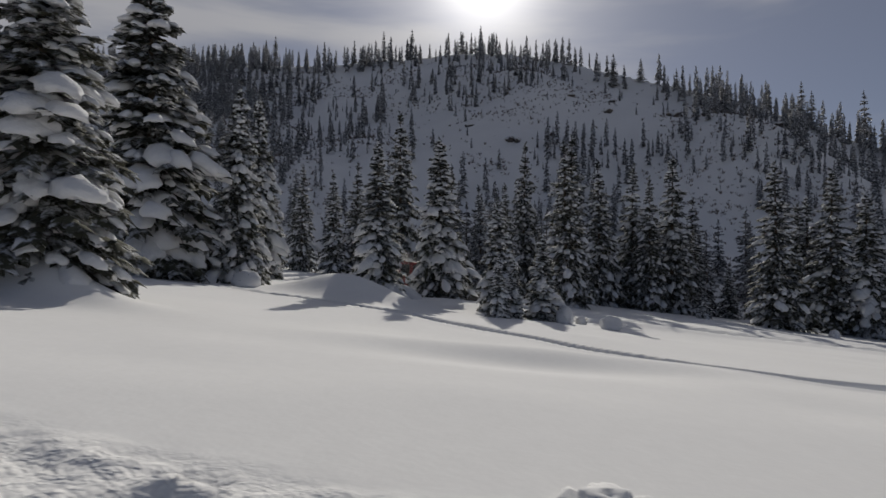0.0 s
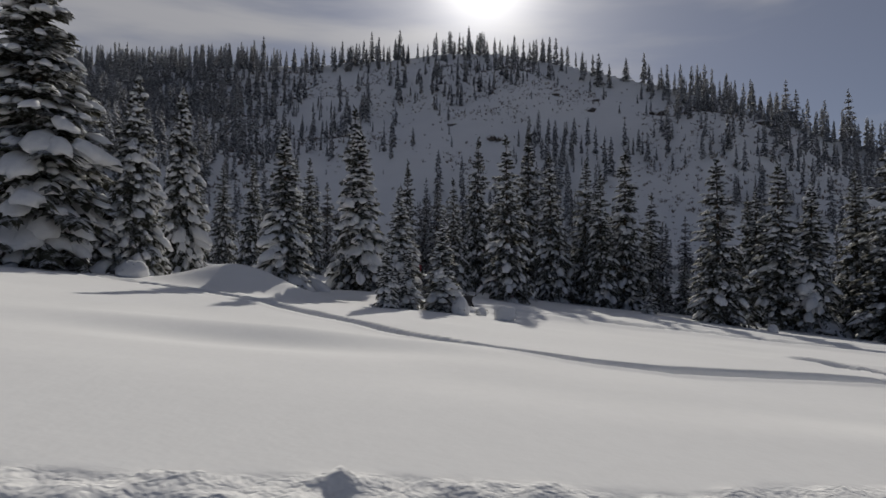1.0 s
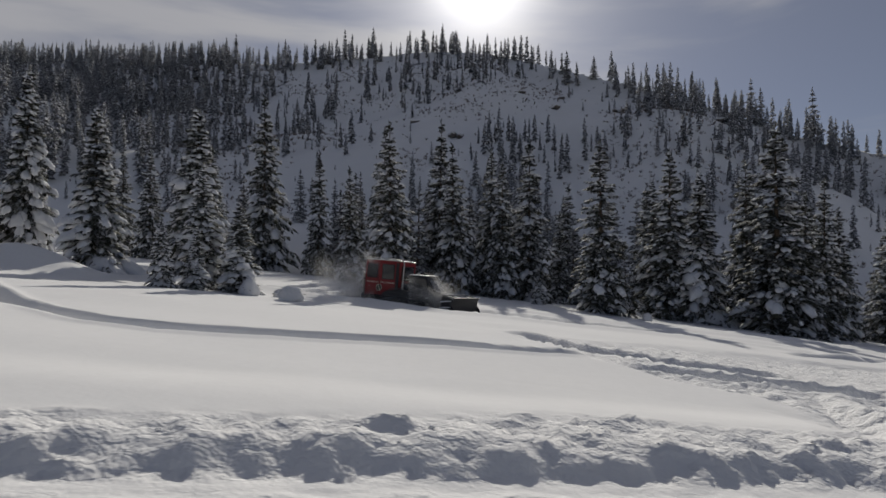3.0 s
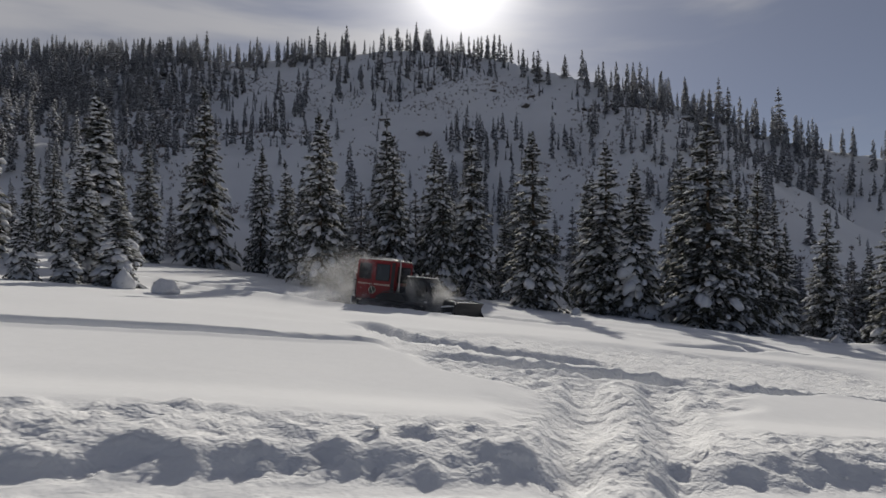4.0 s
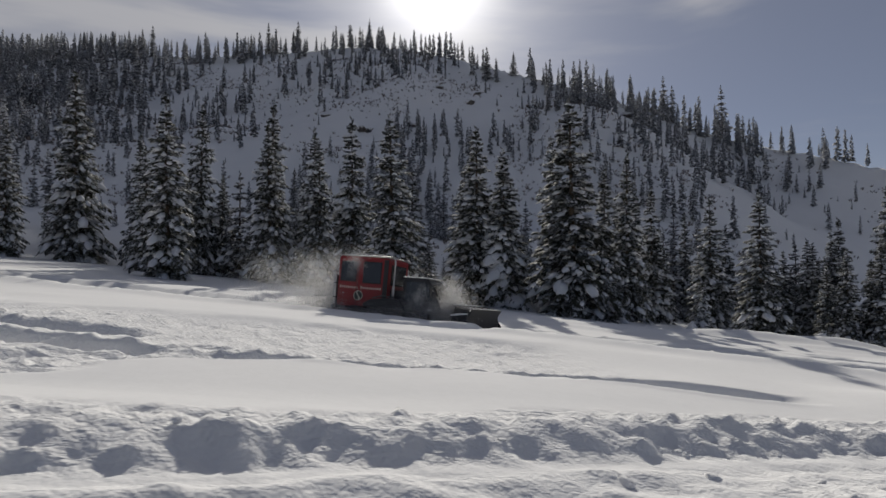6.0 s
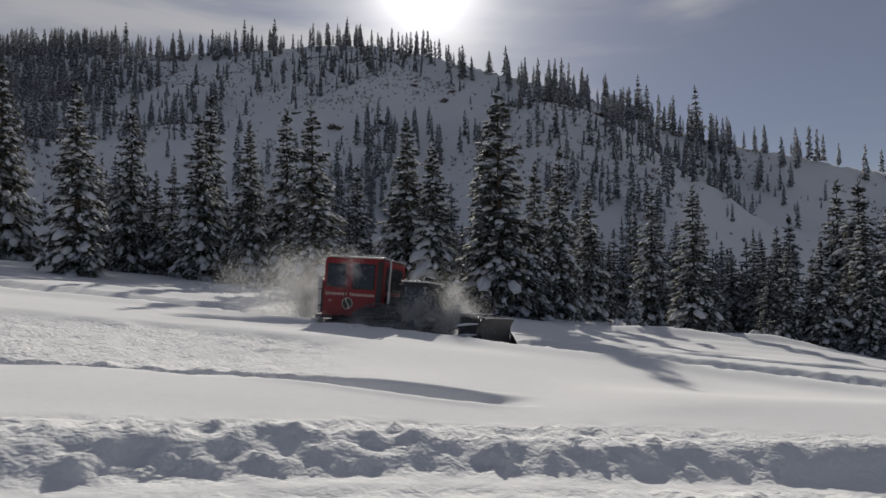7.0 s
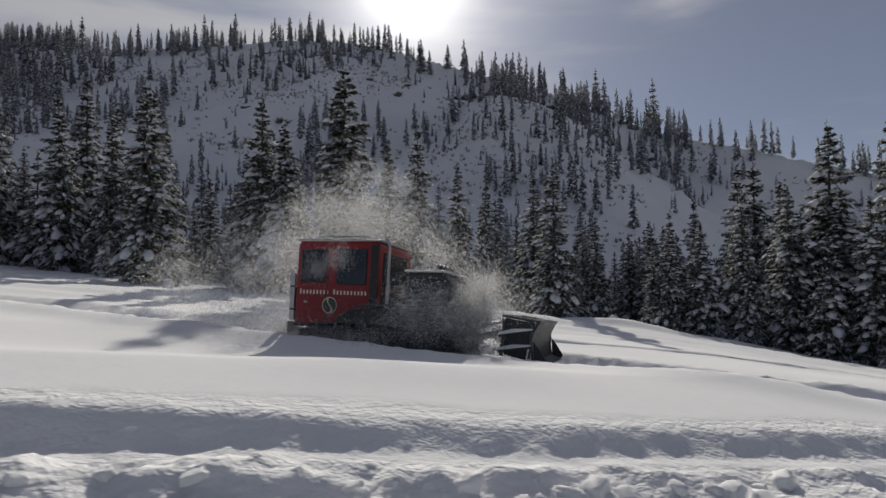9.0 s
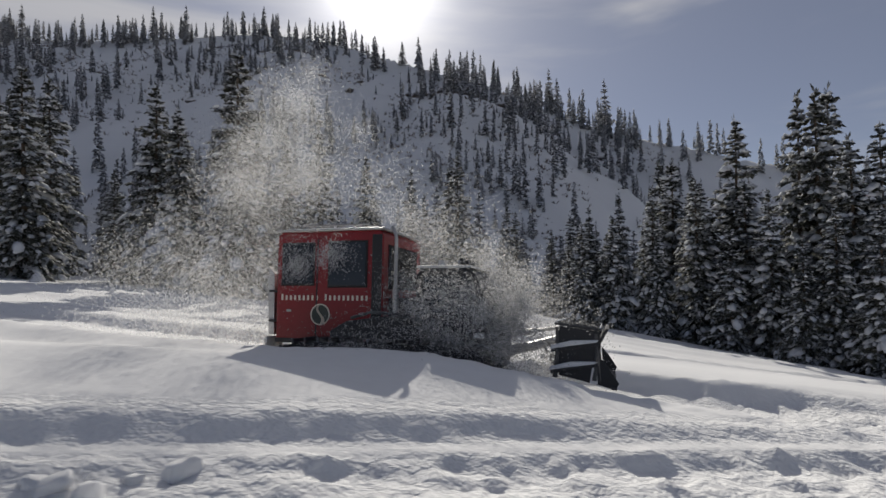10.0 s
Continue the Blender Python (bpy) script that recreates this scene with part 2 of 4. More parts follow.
def ease(a, b, x):
    s = np.clip((np.asarray(x, float) - a) / (b - a), 0, 1)
    return s * s * (3 - 2 * s)


def bump(x, y, cx, cy, rx, ry, turn=0.0):
    c, s = math.cos(radians(turn)), math.sin(radians(turn))
    u, v = (x - cx) * c + (y - cy) * s, -(x - cx) * s + (y - cy) * c
    return np.exp(-(u / rx) ** 2 - (v / ry) ** 2)


def meadow(x, y):
    """The open snow slope, without tracks: falls gently to the east and away from the road."""
    p = 0.0
    for d in (-4, -2, 0, 2, 4):
        p = p + np.interp(np.asarray(y) + d, MEADOW_Y, MEADOW_P) / 5
    z = -0.105 * x + p - 0.075 * np.logaddexp(0, (x - 68) / 4) * 4
    return z + ease(6, 22, x) * np.interp(y, EAST_Y, EAST_P)


MEADOW_Y = (-400, 9.5, 19, 31, 38, 46, 60, 80)
MEADOW_P = (1.27, 1.27, 0.58, -0.10, -0.18, -0.28, -0.42, -0.85)
EAST_Y, EAST_P = (9.5, 14, 19, 31, 38, 46), (0.0, 0.24, 0.40, 0.36, 0.32, 0.0)
RIDGE_X = (-700, -230, -120, -60, 0, 23, 58, 76, 98, 119, 142, 165, 205, 254, 420, 900)
RIDGE_Y = (330, 330, 312, 305, 305, 304, 283, 241, 226, 219, 216, 211, 192, 176, 170, 170)
RIDGE_Z = (118, 118, 110, 108.5, 114.5, 117, 106, 84, 74, 67, 56.5, 47.5, 35, 20.5, -10, -60)


def hill(x, y):
    """The wooded hill behind the meadow: its face rises to the ridge and falls away behind it."""
    yr = sum(np.interp(x + d, RIDGE_X, RIDGE_Y) for d in (-14, -5, 5, 14)) / 4
    zr = sum(np.interp(x + d, RIDGE_X, RIDGE_Z) for d in (-14, -5, 5, 14)) / 4
    toe = 78.0
    zt = meadow(x, toe)
    u = np.clip((y - toe) / (yr - toe), 0, None)
    face = zt + (zr - zt) * np.minimum(u, 1) ** 1.28 - 0.35 * np.clip(y - yr, 0, None) - 0.002 * np.clip(y - yr, 0, 60) ** 2
    folds = rough(x, y, 55, 3, 3) * 13 * ease(0.05, 0.35, u) * ease(1.02, 0.8, u) + rough(x, y, 9, 2, 9) * 1.0 * ease(0.02, 0.2, u)
    return face + folds


def plain(x, y):
    return np.where(np.asarray(y) < 78, meadow(x, y), hill(x, y))
# ---- the snow cover ----
def road_line(x):
    return -2.9 + 0.134 * x


def lumps(x, y, cell, shift):
    """Rounded clods of thrown snow."""
    big, small = value_noise(x, y, cell, shift), value_noise(x, y, cell * 0.5, shift + 1)
    return 1.5 * big ** 2 + 0.8 * small ** 2 - 0.6


def groove(x, y, xs, ys, width, depth, lip=0.3):
    """A trail: a trough with a soft bank beside it, along a line that runs with x."""
    line = np.interp(x, xs, ys)
    slope = np.interp(x + 0.7, xs, ys) - np.interp(x - 0.7, xs, ys)
    d = (y - line + 0.10 * rough(x, y, 1.6, 2, 21)) / np.sqrt(1 + (slope / 1.4) ** 2)
    inside = ease(xs[0] - 1, xs[0] + 0.6, x) * ease(xs[-1] + 1, xs[-1] - 0.6, x)
    shape = -depth * np.exp(-(d / width) ** 4) + lip * depth * np.exp(-((d - 1.5 * width) / (0.6 * width)) ** 2) + 0.5 * lip * depth * np.exp(-((d + 1.5 * width) / (0.6 * width)) ** 2)
    grain = 0.1 * lumps(x, y, 0.5, 12) * np.exp(-(d / (1.4 * width)) ** 4)
    return inside * (shape + grain * depth)


TRAILS = (
    ((-13, -7.3, -1.2, 2, 5.4, 7.9, 9.8, 11.4, 13.4, 15.7, 18.3, 21.2), (27, 24.9, 21.5, 18.3, 14.9, 12.9, 11.7, 11.5, 12.4, 13.3, 13.8, 14.8), 0.36, 0.34),
    ((23.2, 26, 28.8), (14.3, 13.8, 13.3), 0.4, 0.36),
    ((20.6, 22.2, 24.5, 27.5), (20.2, 17.4, 15.8, 15.6), 0.42, 0.3),
    ((30.4, 34.1, 37, 39.4, 41.5), (13.3, 13.5, 13.6, 13.2, 12.8), 0.32, 0.2),
    ((33, 38, 45, 58), (22.5, 24.5, 26.5, 28.0), 0.5, 0.25),
    ((50, 57, 69, 85, 110), (26, 24, 25, 30, 42), 0.6, 0.28),
)
CAT_X = (-14, -0.8, 4.1, 9.7, 18.8, 25.0, 31.2, 40.3, 49.5, 52.7, 56.0, 59.5, 66, 74)
CAT_Y = (47.6, 43.3, 41.4, 39.0, 34.9, 32.2, 29.6, 25.8, 21.8, 20.3, 18.7, 16.9, 14.0, 11.5)


def cover(x, y, masks=False):
    """Height of the snow, with bank, trails and churned places."""
    z = np.where(y < 78, meadow(x, y), hill(x, y))
    v = y - road_line(x)
    fade = ease(70, 45, y)
    z = z + fade * (0.35 * rough(x, y, 14, 2, 2) + 0.12 * rough(x, y, 4.5, 2, 5)) * ease(6.5, 9, v)
    # mounds and drifts near the trees
    z = z + 1.5 * bump(x, y, -6.0, 31.0, 3.6, 2.2) + 0.45 * bump(x, y, 1.5, 37, 4, 2.5) + 1.0 * bump(x, y, -10.8, 11.7, 1.9, 1.1)
    z = z - 0.22 * bump(x, y, 1.5, 9.5, 4.0, 1.3, 8) + 0.16 * bump(x, y, 2.5, 11.4, 4.5, 1.2, 8)
    z = z + 0.8 * bump(x, y, 72, 47, 5, 2.2, -10) + 0.6 * bump(x, y, 60, 42, 6, 1.6, -12) + 0.5 * bump(x, y, 83, 50, 6, 2, -8)
    hard = ease(20, 24, x)
    z = z + 0.18 * (1 - np.abs(np.sin(0.9 * y + 0.16 * x + 1.5 * rough(x, y, 9, 2, 8)))) * ease(29, 36, y) * ease(60, 46, y) * hard
    for xs, ys, width, depth in TRAILS:
        z = z + groove(x, y, xs, ys, width, depth)
    # the two belts of the snowcat along its own line
    line = np.interp(x, CAT_X, CAT_Y)
    d = np.abs(y - line + 0.2 * rough(x, y, 1.1, 2, 26)) * 0.92
    z = z - 0.30 * ease(2.15, 1.65, d) * ease(-11, -5, x) * ease(72, 66, x)
    z = z + 0.15 * np.exp(-((line - y - 2.9 + 0.15 * rough(x, y, 2.0, 2, 28)) / 0.9) ** 2) * ease(-4, 4, x) * ease(63, 59, x)
    d = np.abs(y - line)
    z = z + 0.06 * lumps(x, y, 0.35, 4) * np.exp(-((d - 2.2) / 0.8) ** 2) * ease(-8, 0, x)
    # where machines have crossed between the road and the meadow
    left = np.interp(y, (5, 8, 11, 12.6, 18, 24), (23.6, 24.0, 24.3, 22.6, 20.4, 20))
    right = np.interp(y, (5, 7.1, 7.7, 9.7, 11.4, 12.5, 13.5, 17.5, 20), (26.0, 26.4, 27.0, 27.8, 29.1, 30.7, 33.0, 34.5, 31.0))
    wob = 0.9 * rough(x, y, 2.2, 2, 14)
    cross = ease(left - 0.4, left + 0.5, x + wob) * ease(right + 0.4, right - 0.5, x + wob) * ease(20.5, 18.5, y + wob)
    arm = ease(31, 34, x) * ease(40, 37, x) * ease(12.8, 13.6, y + wob) * ease(20.5, 19.0, y + wob)
    east = ease(58, 60, x) * np.exp(-((y - np.interp(x, (58, 66, 78), (16.8, 14.6, 13.0)) + wob) / 1.5) ** 4)
    churn = np.clip(cross + arm + east, 0, 1)
    ruts = 0.0
    for start in (24.4, 25.9):
        off = x - start - 0.36 * (y - 7) + 0.25 * rough(x, y, 1.5, 2, 16)
        ruts = ruts - 0.17 * np.exp(-(off / 0.36) ** 4) + 0.08 * np.exp(-((np.abs(off) - 0.62) / 0.18) ** 2)
    z = z + churn * (-0.17 + 0.05 * lumps(x, y, 0.3, 6) + 0.055 * lumps(x, y, 0.17, 11)) + cross * ruts * ease(13.4, 11.6, y)
    # the bank along the road, the road below it, and clods thrown on the bank
    top = np.interp(x, (-20, 0, 10, 20, 31, 40, 48, 57, 75), (3.9, 3.9, 4.5, 5.8, 6.5, 8.0, 6.9, 6.4, 6.2))
    run = np.interp(x, (-20, 10, 20, 34, 40, 46, 75), (0.7, 0.7, 0.75, 0.9, 1.0, 0.7, 0.5))
    w = v + 0.12 * rough(x, y, 3.5, 2, 15) + 0.10 * rough(x, y, 0.35, 2, 18)
    height = np.interp(x, (-20, 10, 20, 31, 40, 46, 52, 75), (0.14, 0.16, 0.21, 0.24, 0.29, 0.20, 0.07, 0.07)) * (1 - 0.75 * cross)
    z = z - height * ease(top, top - run, w)
    # the swell between the road bank and the snowcat's line, which hides its belts
    swell = ease(41, 48, x) * ease(65, 58, x) * ease(top - run, top, w)
    z = z + swell * (np.interp(x, (46, 53), (0.24, 0.15)) + 0.17 * ease(top, 9.4, v)) * np.exp(-(np.clip(v - 9.2, 0, None) / 1.9) ** 2)
    z = z + ease(12, 16, x) * ease(38, 33, x) * (1 - cross) * (0.05 * np.exp(-((w - top + run + 0.42) / 0.16) ** 2) - 0.14 * ease(top - run - 0.45, top - run - 1.3, w))
    back = np.interp(x, (-20, -6, -3, 0, 5, 12, 20, 26, 31, 40, 50, 75), (2.6, 2.6, 1.6, 0.5, 0.4, 0.55, 1.6, 1.5, 1.1, 1.0, 0.7, 0.7))
    clods = ease(top - 1.1 * run, top - 0.6 * run, v) * ease(top + back, top + 0.3 * back, v + 0.5 * wob)
    z = z + clods * (0.07 * lumps(x, y, 0.3, 7) + 0.06 * lumps(x, y, 0.16, 8)) * (1 - 0.8 * ease(42, 47, x))
    # ledge left by the plough, and heaps beside it
    z = z - 0.10 * ease(43, 47, x) * ease(5.55, 5.2, w)
    heap = ease(37, 40, x) * ease(53, 48, x) * np.exp(-((v - 5.3 - 0.3 * np.sin(x * 0.9)) / 0.6) ** 2)
    z = z + heap * (0.12 + 0.14 * lumps(x, y, 0.36, 9) + 0.06 * lumps(x, y, 0.16, 10))
    marks = np.clip(churn + clods + heap + (0.5 + 0.5 * ease(44, 49, x)) * ease(top - run, top - run - 0.4, v) * ease(8, 15, x) + 0.25 * ease(top, top - run, w), 0, 1)
    road = ease(top - run, top - run - 0.4, v)
    z = z + road * (0.05 * rough(x * 0.12, y, 0.35, 2, 30) + 0.05 * lumps(x, y, 0.3, 31) * ease(12, 18, x) + 0.06 * lumps(x, y, 0.2, 33) * ease(44, 49, x))
    return (z, marks) if masks else z


def height_at(x, y):
    return float(cover(np.array([float(x)]), np.array([float(y)]))[0])


def build_ground():
    xs = np.concatenate([-1100 + 900 * np.linspace(0, 1, 14)[:-1], np.linspace(-200, -16, 75)[:-1], np.arange(-16, 76, 0.125), np.linspace(76, 110, 100)[1:], np.linspace(110, 300, 70)[1:], np.linspace(300, 1500, 16)[1:]])
    ys = np.concatenate([np.linspace(-1200, -40, 14)[:-1], np.linspace(-40, 0.5, 20)[:-1], np.arange(0.5, 14.5, 0.075), np.linspace(14.5, 26, 50), np.linspace(26, 56, 62)[1:], np.linspace(56, 80, 26)[1:], np.linspace(80, 345, 92)[1:], np.linspace(345, 1500, 20)[1:]])
    gx, gy = np.meshgrid(xs, ys, indexing="ij")
    gz, marks = cover(gx, gy, True)
    far = np.maximum(ease(420, 700, np.abs(gx - 30)), np.maximum(ease(380, 700, gy), ease(-60, -300, gy)))
    gz = gz * (1 - far) + far * -40.0
    verts = np.stack([gx.ravel(), gy.ravel(), gz.ravel()], 1)
    n, m = len(xs), len(ys)
    i, j = np.meshgrid(np.arange(n - 1), np.arange(m - 1), indexing="ij")
    a = (i * m + j).ravel()
    data = mesh_from("ground", verts, np.stack([a, a + m, a + m + 1, a + 1], 1))
    data.attributes.new("churned", "FLOAT", "POINT").data.foreach_set("value", marks.ravel().astype(np.float32))
    ground = part_of("ground", data, SNOW_GROUND, smooth=True)
    tagged(ground, "deep snow over a meadow, road bank and hillside", "snow", kind="structure")


build_ground()


# ---- spruces ----
def leaf_block(points, along, side, up, length, width, thick):
    """Spindle-shaped sprigs: four faces each. All arguments are arrays, one row a sprig."""
    tip, mid = points + along * length, points + along * (0.45 * length)
    corners = np.stack([points, mid + side * width, mid - side * width, mid + up * thick, tip], 1)
    faces = np.array([[0, 3, 1], [0, 2, 3], [3, 4, 1], [2, 4, 3]])
    n = len(points)
    return corners.reshape(-1, 3), (np.arange(n)[:, None, None] * 5 + faces[None]).reshape(-1, 3)


def spruce_meshes(seed, levels, ring, sprays, snow_share, snow_size, snow_ball, droop, gaps=0.05, fat=1.0):
    """Trunk, crown and lying snow of a spruce 10 m high and 1.7 m in radius."""
    rng = np.random.RandomState(seed)
    pts, ways, sides, ups, lens, wids = [], [], [], [], [], []
    pil_v, pil_f, count = [], [], 0
    ball_v, ball_f = snow_ball
    lean = rng.uniform(-0.1, 0.1, 2)
    phase = rng.uniform(0, 6.28, 4)
    for k in range(levels):
        h = 0.03 + 0.95 * (k + rng.uniform(-0.6, 0.6)) / levels
        h = min(max(h, 0.025), 0.985)
        spread = 1.7 * min((1 - h) ** 0.80 * 1.04 + 0.012, 0.96) * (0.84 + 0.3 * rng.rand())
        if h < 0.12:
            spread *= 0.75 + 2 * h
        n = max(4, int(round(ring * (0.66 + 0.46 * (1 - h)))))
        first = rng.uniform(0, 6.28)
        for b in range(n):
            if rng.rand() < gaps:
                continue
            a = first + 6.283 * (b + rng.uniform(-0.3, 0.3)) / n
            l = 1.2 * spread * rng.uniform(0.55, 1.14)
            rise = (0.55 * h - 0.30 - droop * (1 - h)) + rng.uniform(-0.24, 0.22)
            out = np.array([math.cos(a), math.sin(a), 0.0])
            cross = np.array([-out[1], out[0], 0.0])
            base = np.array([lean[0] * h, lean[1] * h, 10 * h + rng.uniform(-0.16, 0.16)])

            def at(s):
                return base + out * l * s + np.array([0, 0, l * (rise * s - 0.22 * s * s + 0.12 * s ** 4)])

            for q in range(sprays):
                s = 0.10 + 0.90 * (q + rng.rand() * 0.7) / sprays
                p = at(s)
                for hand in (-1, 1):
                    way = out * rng.uniform(0.45, 0.95) + cross * hand * rng.uniform(0.4, 0.95) + np.array([0, 0, rise - 0.34 + rng.uniform(-0.5, 0.22)])
                    pts.append(p), ways.append(way / np.linalg.norm(way)), sides.append(cross * 0.7 - out * hand * 0.7)
                    ups.append((0, 0, 1)), lens.append(l * rng.uniform(0.20, 0.42) * (1.15 - 0.5 * s) + 0.08), wids.append(fat * (rng.uniform(0.035, 0.075) + 0.022 * l))
            way = out + np.array([0, 0, rise - 0.16])
            pts.append(at(0.75)), ways.append(way / np.linalg.norm(way)), sides.append(cross), ups.append((0, 0, 1)), lens.append(l * 0.34 + 0.06), wids.append(fat * (0.06 + 0.025 * l))
            # snow lies in patches, with dark boughs between them
            patch = 0.5 + 0.5 * math.sin(2 * a + 11 * h + phase[0]) * math.cos(3 * a - 17 * h + phase[1])
            if rng.rand() < snow_share * (0.35 + 0.95 * patch):
                big = rng.rand() ** 2
                for piece in range(1 + int(rng.rand() < 0.75) + int(rng.rand() < 0.45)):
                    s = rng.uniform(0.62, 1.02) - 0.20 * piece
                    ax = snow_size * (0.07 + l * (0.07 + 0.24 * big * (0.4 + patch))) * rng.uniform(0.7, 1.2)
                    ay, az = ax * rng.uniform(0.6, 1.0), ax * rng.uniform(0.38, 0.62) + 0.015
                    c = at(s) + cross * l * rng.uniform(-0.26, 0.26) * s + np.array([0, 0, 0.03 + 0.45 * az])
                    tilt = 0.8 * rise - 0.3 * s
                    warp = np.sin(ball_v[:, :1] * rng.uniform(2, 5) + rng.uniform(0, 6)) * np.cos(ball_v[:, 1:2] * rng.uniform(2, 5) + rng.uniform(0, 6)) + 0.5 * np.sin(ball_v[:, 2:3] * 5 + ball_v[:, 1:2] * 6 + rng.uniform(0, 6))
                    shape = ball_v * (1 + 0.24 * warp)
                    flat = shape[:, 2:3] * np.where(shape[:, 2:3] < 0, 0.75, 1.0)
                    v = c + shape[:, :1] * ax * (out + np.array([0, 0, tilt])) + shape[:, 1:2] * ay * cross + flat * az * np.array([0, 0, 1.0])
                    v[:, 2] -= 0.35 * (shape[:, 1] ** 2) * ay + 0.2 * np.clip(shape[:, 0], 0, 2) ** 2 * ax
                    pil_v.append(v), pil_f.append(ball_f + count)
                    count += len(v)
    for s in np.linspace(0, 1, 9):  # the leader
        pts.append((lean[0], lean[1], 9.2 + 0.6 * s)), ways.append((0.4 * math.cos(9 * s), 0.4 * math.sin(9 * s), 0.8)), sides.append((1, 0, 0)), ups.append((0, 1, 0)), lens.append(0.36), wids.append(0.045 * fat)
    arr = [np.array(v, float) for v in (pts, ways, sides, ups, lens, wids)]
    verts, faces = leaf_block(arr[0], arr[1], arr[2], arr[3], arr[4][:, None], arr[5][:, None], 0.6 * arr[5][:, None])
    crown = mesh_from("crown", verts, faces)
    snow = mesh_from("lying_snow", np.concatenate(pil_v), np.concatenate(pil_f))
    bm = tube([(0, 0, -0.6), (0, 0, 1.0), (lean[0] * 0.5, lean[1] * 0.5, 5), (lean[0], lean[1], 9.6)], [0.2, 0.17, 0.09, 0.015], 7)
    trunk = bpy.data.meshes.new("trunk")
    bm.to_mesh(trunk)
    bm.free()
    return trunk, crown, snow


def spruce(meshes, needles, label, group):
    root = tagged(new("spruce"), label, "tree", group)
    part_of("trunk", meshes[0], BARK, root)
    part_of("crown", meshes[1], needles, root, "dark needled boughs with frost")
    part_of("lying_snow", meshes[2], SNOW_BRANCH, root, "white pillows of snow on the boughs", smooth=True)["kind"] = "stuff"
    return root


HEAVY = [spruce_meshes(11 + k, 40, 11, 9, 0.80, 1.0, BALL_2, 0.30, 0.04, 1.25) for k in range(3)]
LIGHT = [spruce_meshes(31 + k, 36, 8, 6, 0.85, 0.74, BALL_1, 0.22, 0.05, 1.3) for k in range(5)]
DISTANT = [spruce_meshes(51 + k, 22, 7, 3, 0.5, 0.8, BALL_1, 0.2, 0.06, 2.7) for k in range(4)]
LABELS = {"h": "tall snow-laden spruce with thick white pillows on its boughs", "m": "dark green spruce dusted with snow at the meadow's edge", "f": "distant dark spruce with a little snow on the hillside"}
GROUPS = {"h": "snow-laden spruces beside the meadow", "m": "spruces at the meadow's edge", "f": "spruces on the hill"}
MADE = {}
TREE_RNG = random.Random(5)


def plant(kind, x, y, h, ratio):
    """A spruce of height h whose radius is ratio * h."""
    pool = {"h": HEAVY, "m": LIGHT, "f": DISTANT}[kind]
    k = TREE_RNG.randrange(len(pool))
    turn = TREE_RNG.uniform(0, 360)
    r = ratio * h / 1.7
    z = height_at(x, y) - 0.1
    m = pose(x, y, z, TREE_RNG.uniform(-1, 1), TREE_RNG.uniform(-1, 1), turn) @ Matrix.Diagonal((r, r, h / 10, 1))
    if (kind, k) not in MADE:
        MADE[kind, k] = spruce(pool[k], NEEDLES_FAR if kind == "f" else NEEDLES, LABELS[kind], GROUPS[kind])
        MADE[kind, k].matrix_basis = m
    else:
        base = MADE[kind, k]
        copy = copy_thing(base, Matrix())
        copy.matrix_basis = m


# x, y, height, radius as a share of the height
WEST_LADEN = [(-11.3, 12.4, 10.5, 0.21), (-17.4, 30.5, 19.4, 0.2), (-13.3, 33.0, 12.8, 0.15), (-15.8, 44.8, 15.6, 0.13), (-4.5, 35.6, 11.0, 0.17), (-0.3, 41.2, 13.1, 0.175), (3.5, 32.9, 7.5, 0.17), (6.0, 31.6, 5.4, 0.22), (4.0, 30.5, 3.6, 0.2), (3.0, 28.7, 3.9, 0.16), (44.5, 55.7, 15.7, 0.16), (28.2, 57.5, 3.3, 0.2), (61.6, 50.6, 4.3, 0.17)]
WEST = [(-5.8, 75.9, 24.1, 0.15), (-14.0, 69.0, 13.4, 0.16), (-11.4, 71.3, 15.3, 0.15), (-25.0, 92.0, 10.3, 0.15), (-22.6, 71.3, 13.4, 0.13), (-18.1, 69.0, 13.9, 0.14), (-26.7, 73.6, 13.1, 0.13), (1.2, 77.0, 17.6, 0.12), (7.6, 64.4, 13.6, 0.14), (10.6, 71.3, 20.5, 0.13)]
MIDDLE = [(12.9, 55.8, 17.3, 0.16), (18.0, 75.9, 23.5, 0.14), (19.8, 67.2, 18.5, 0.15), (24.3, 69.0, 18.7, 0.14), (25.5, 65.8, 16.7, 0.14), (29.0, 67.8, 20.2, 0.15), (33.7, 53.4, 16.9, 0.18), (41.9, 57.5, 17.9, 0.18), (49.7, 56.3, 17.6, 0.16), (49.9, 51.6, 20.1, 0.2), (33.5, 71.3, 11.9, 0.15), (55.9, 54.0, 16.1, 0.15), (60.5, 57.5, 9.2, 0.16), (41.4, 62.1, 14.9, 0.15), (53.3, 52.9, 14.2, 0.15), (60.1, 57.5, 14.0, 0.15), (41.8, 60.9, 15.6, 0.14), (36.1, 78.2, 16.9, 0.17), (5.7, 82.8, 15.0, 0.14), (12.5, 73.6, 12.5, 0.14), (38.1, 71.3, 7.5, 0.2)]
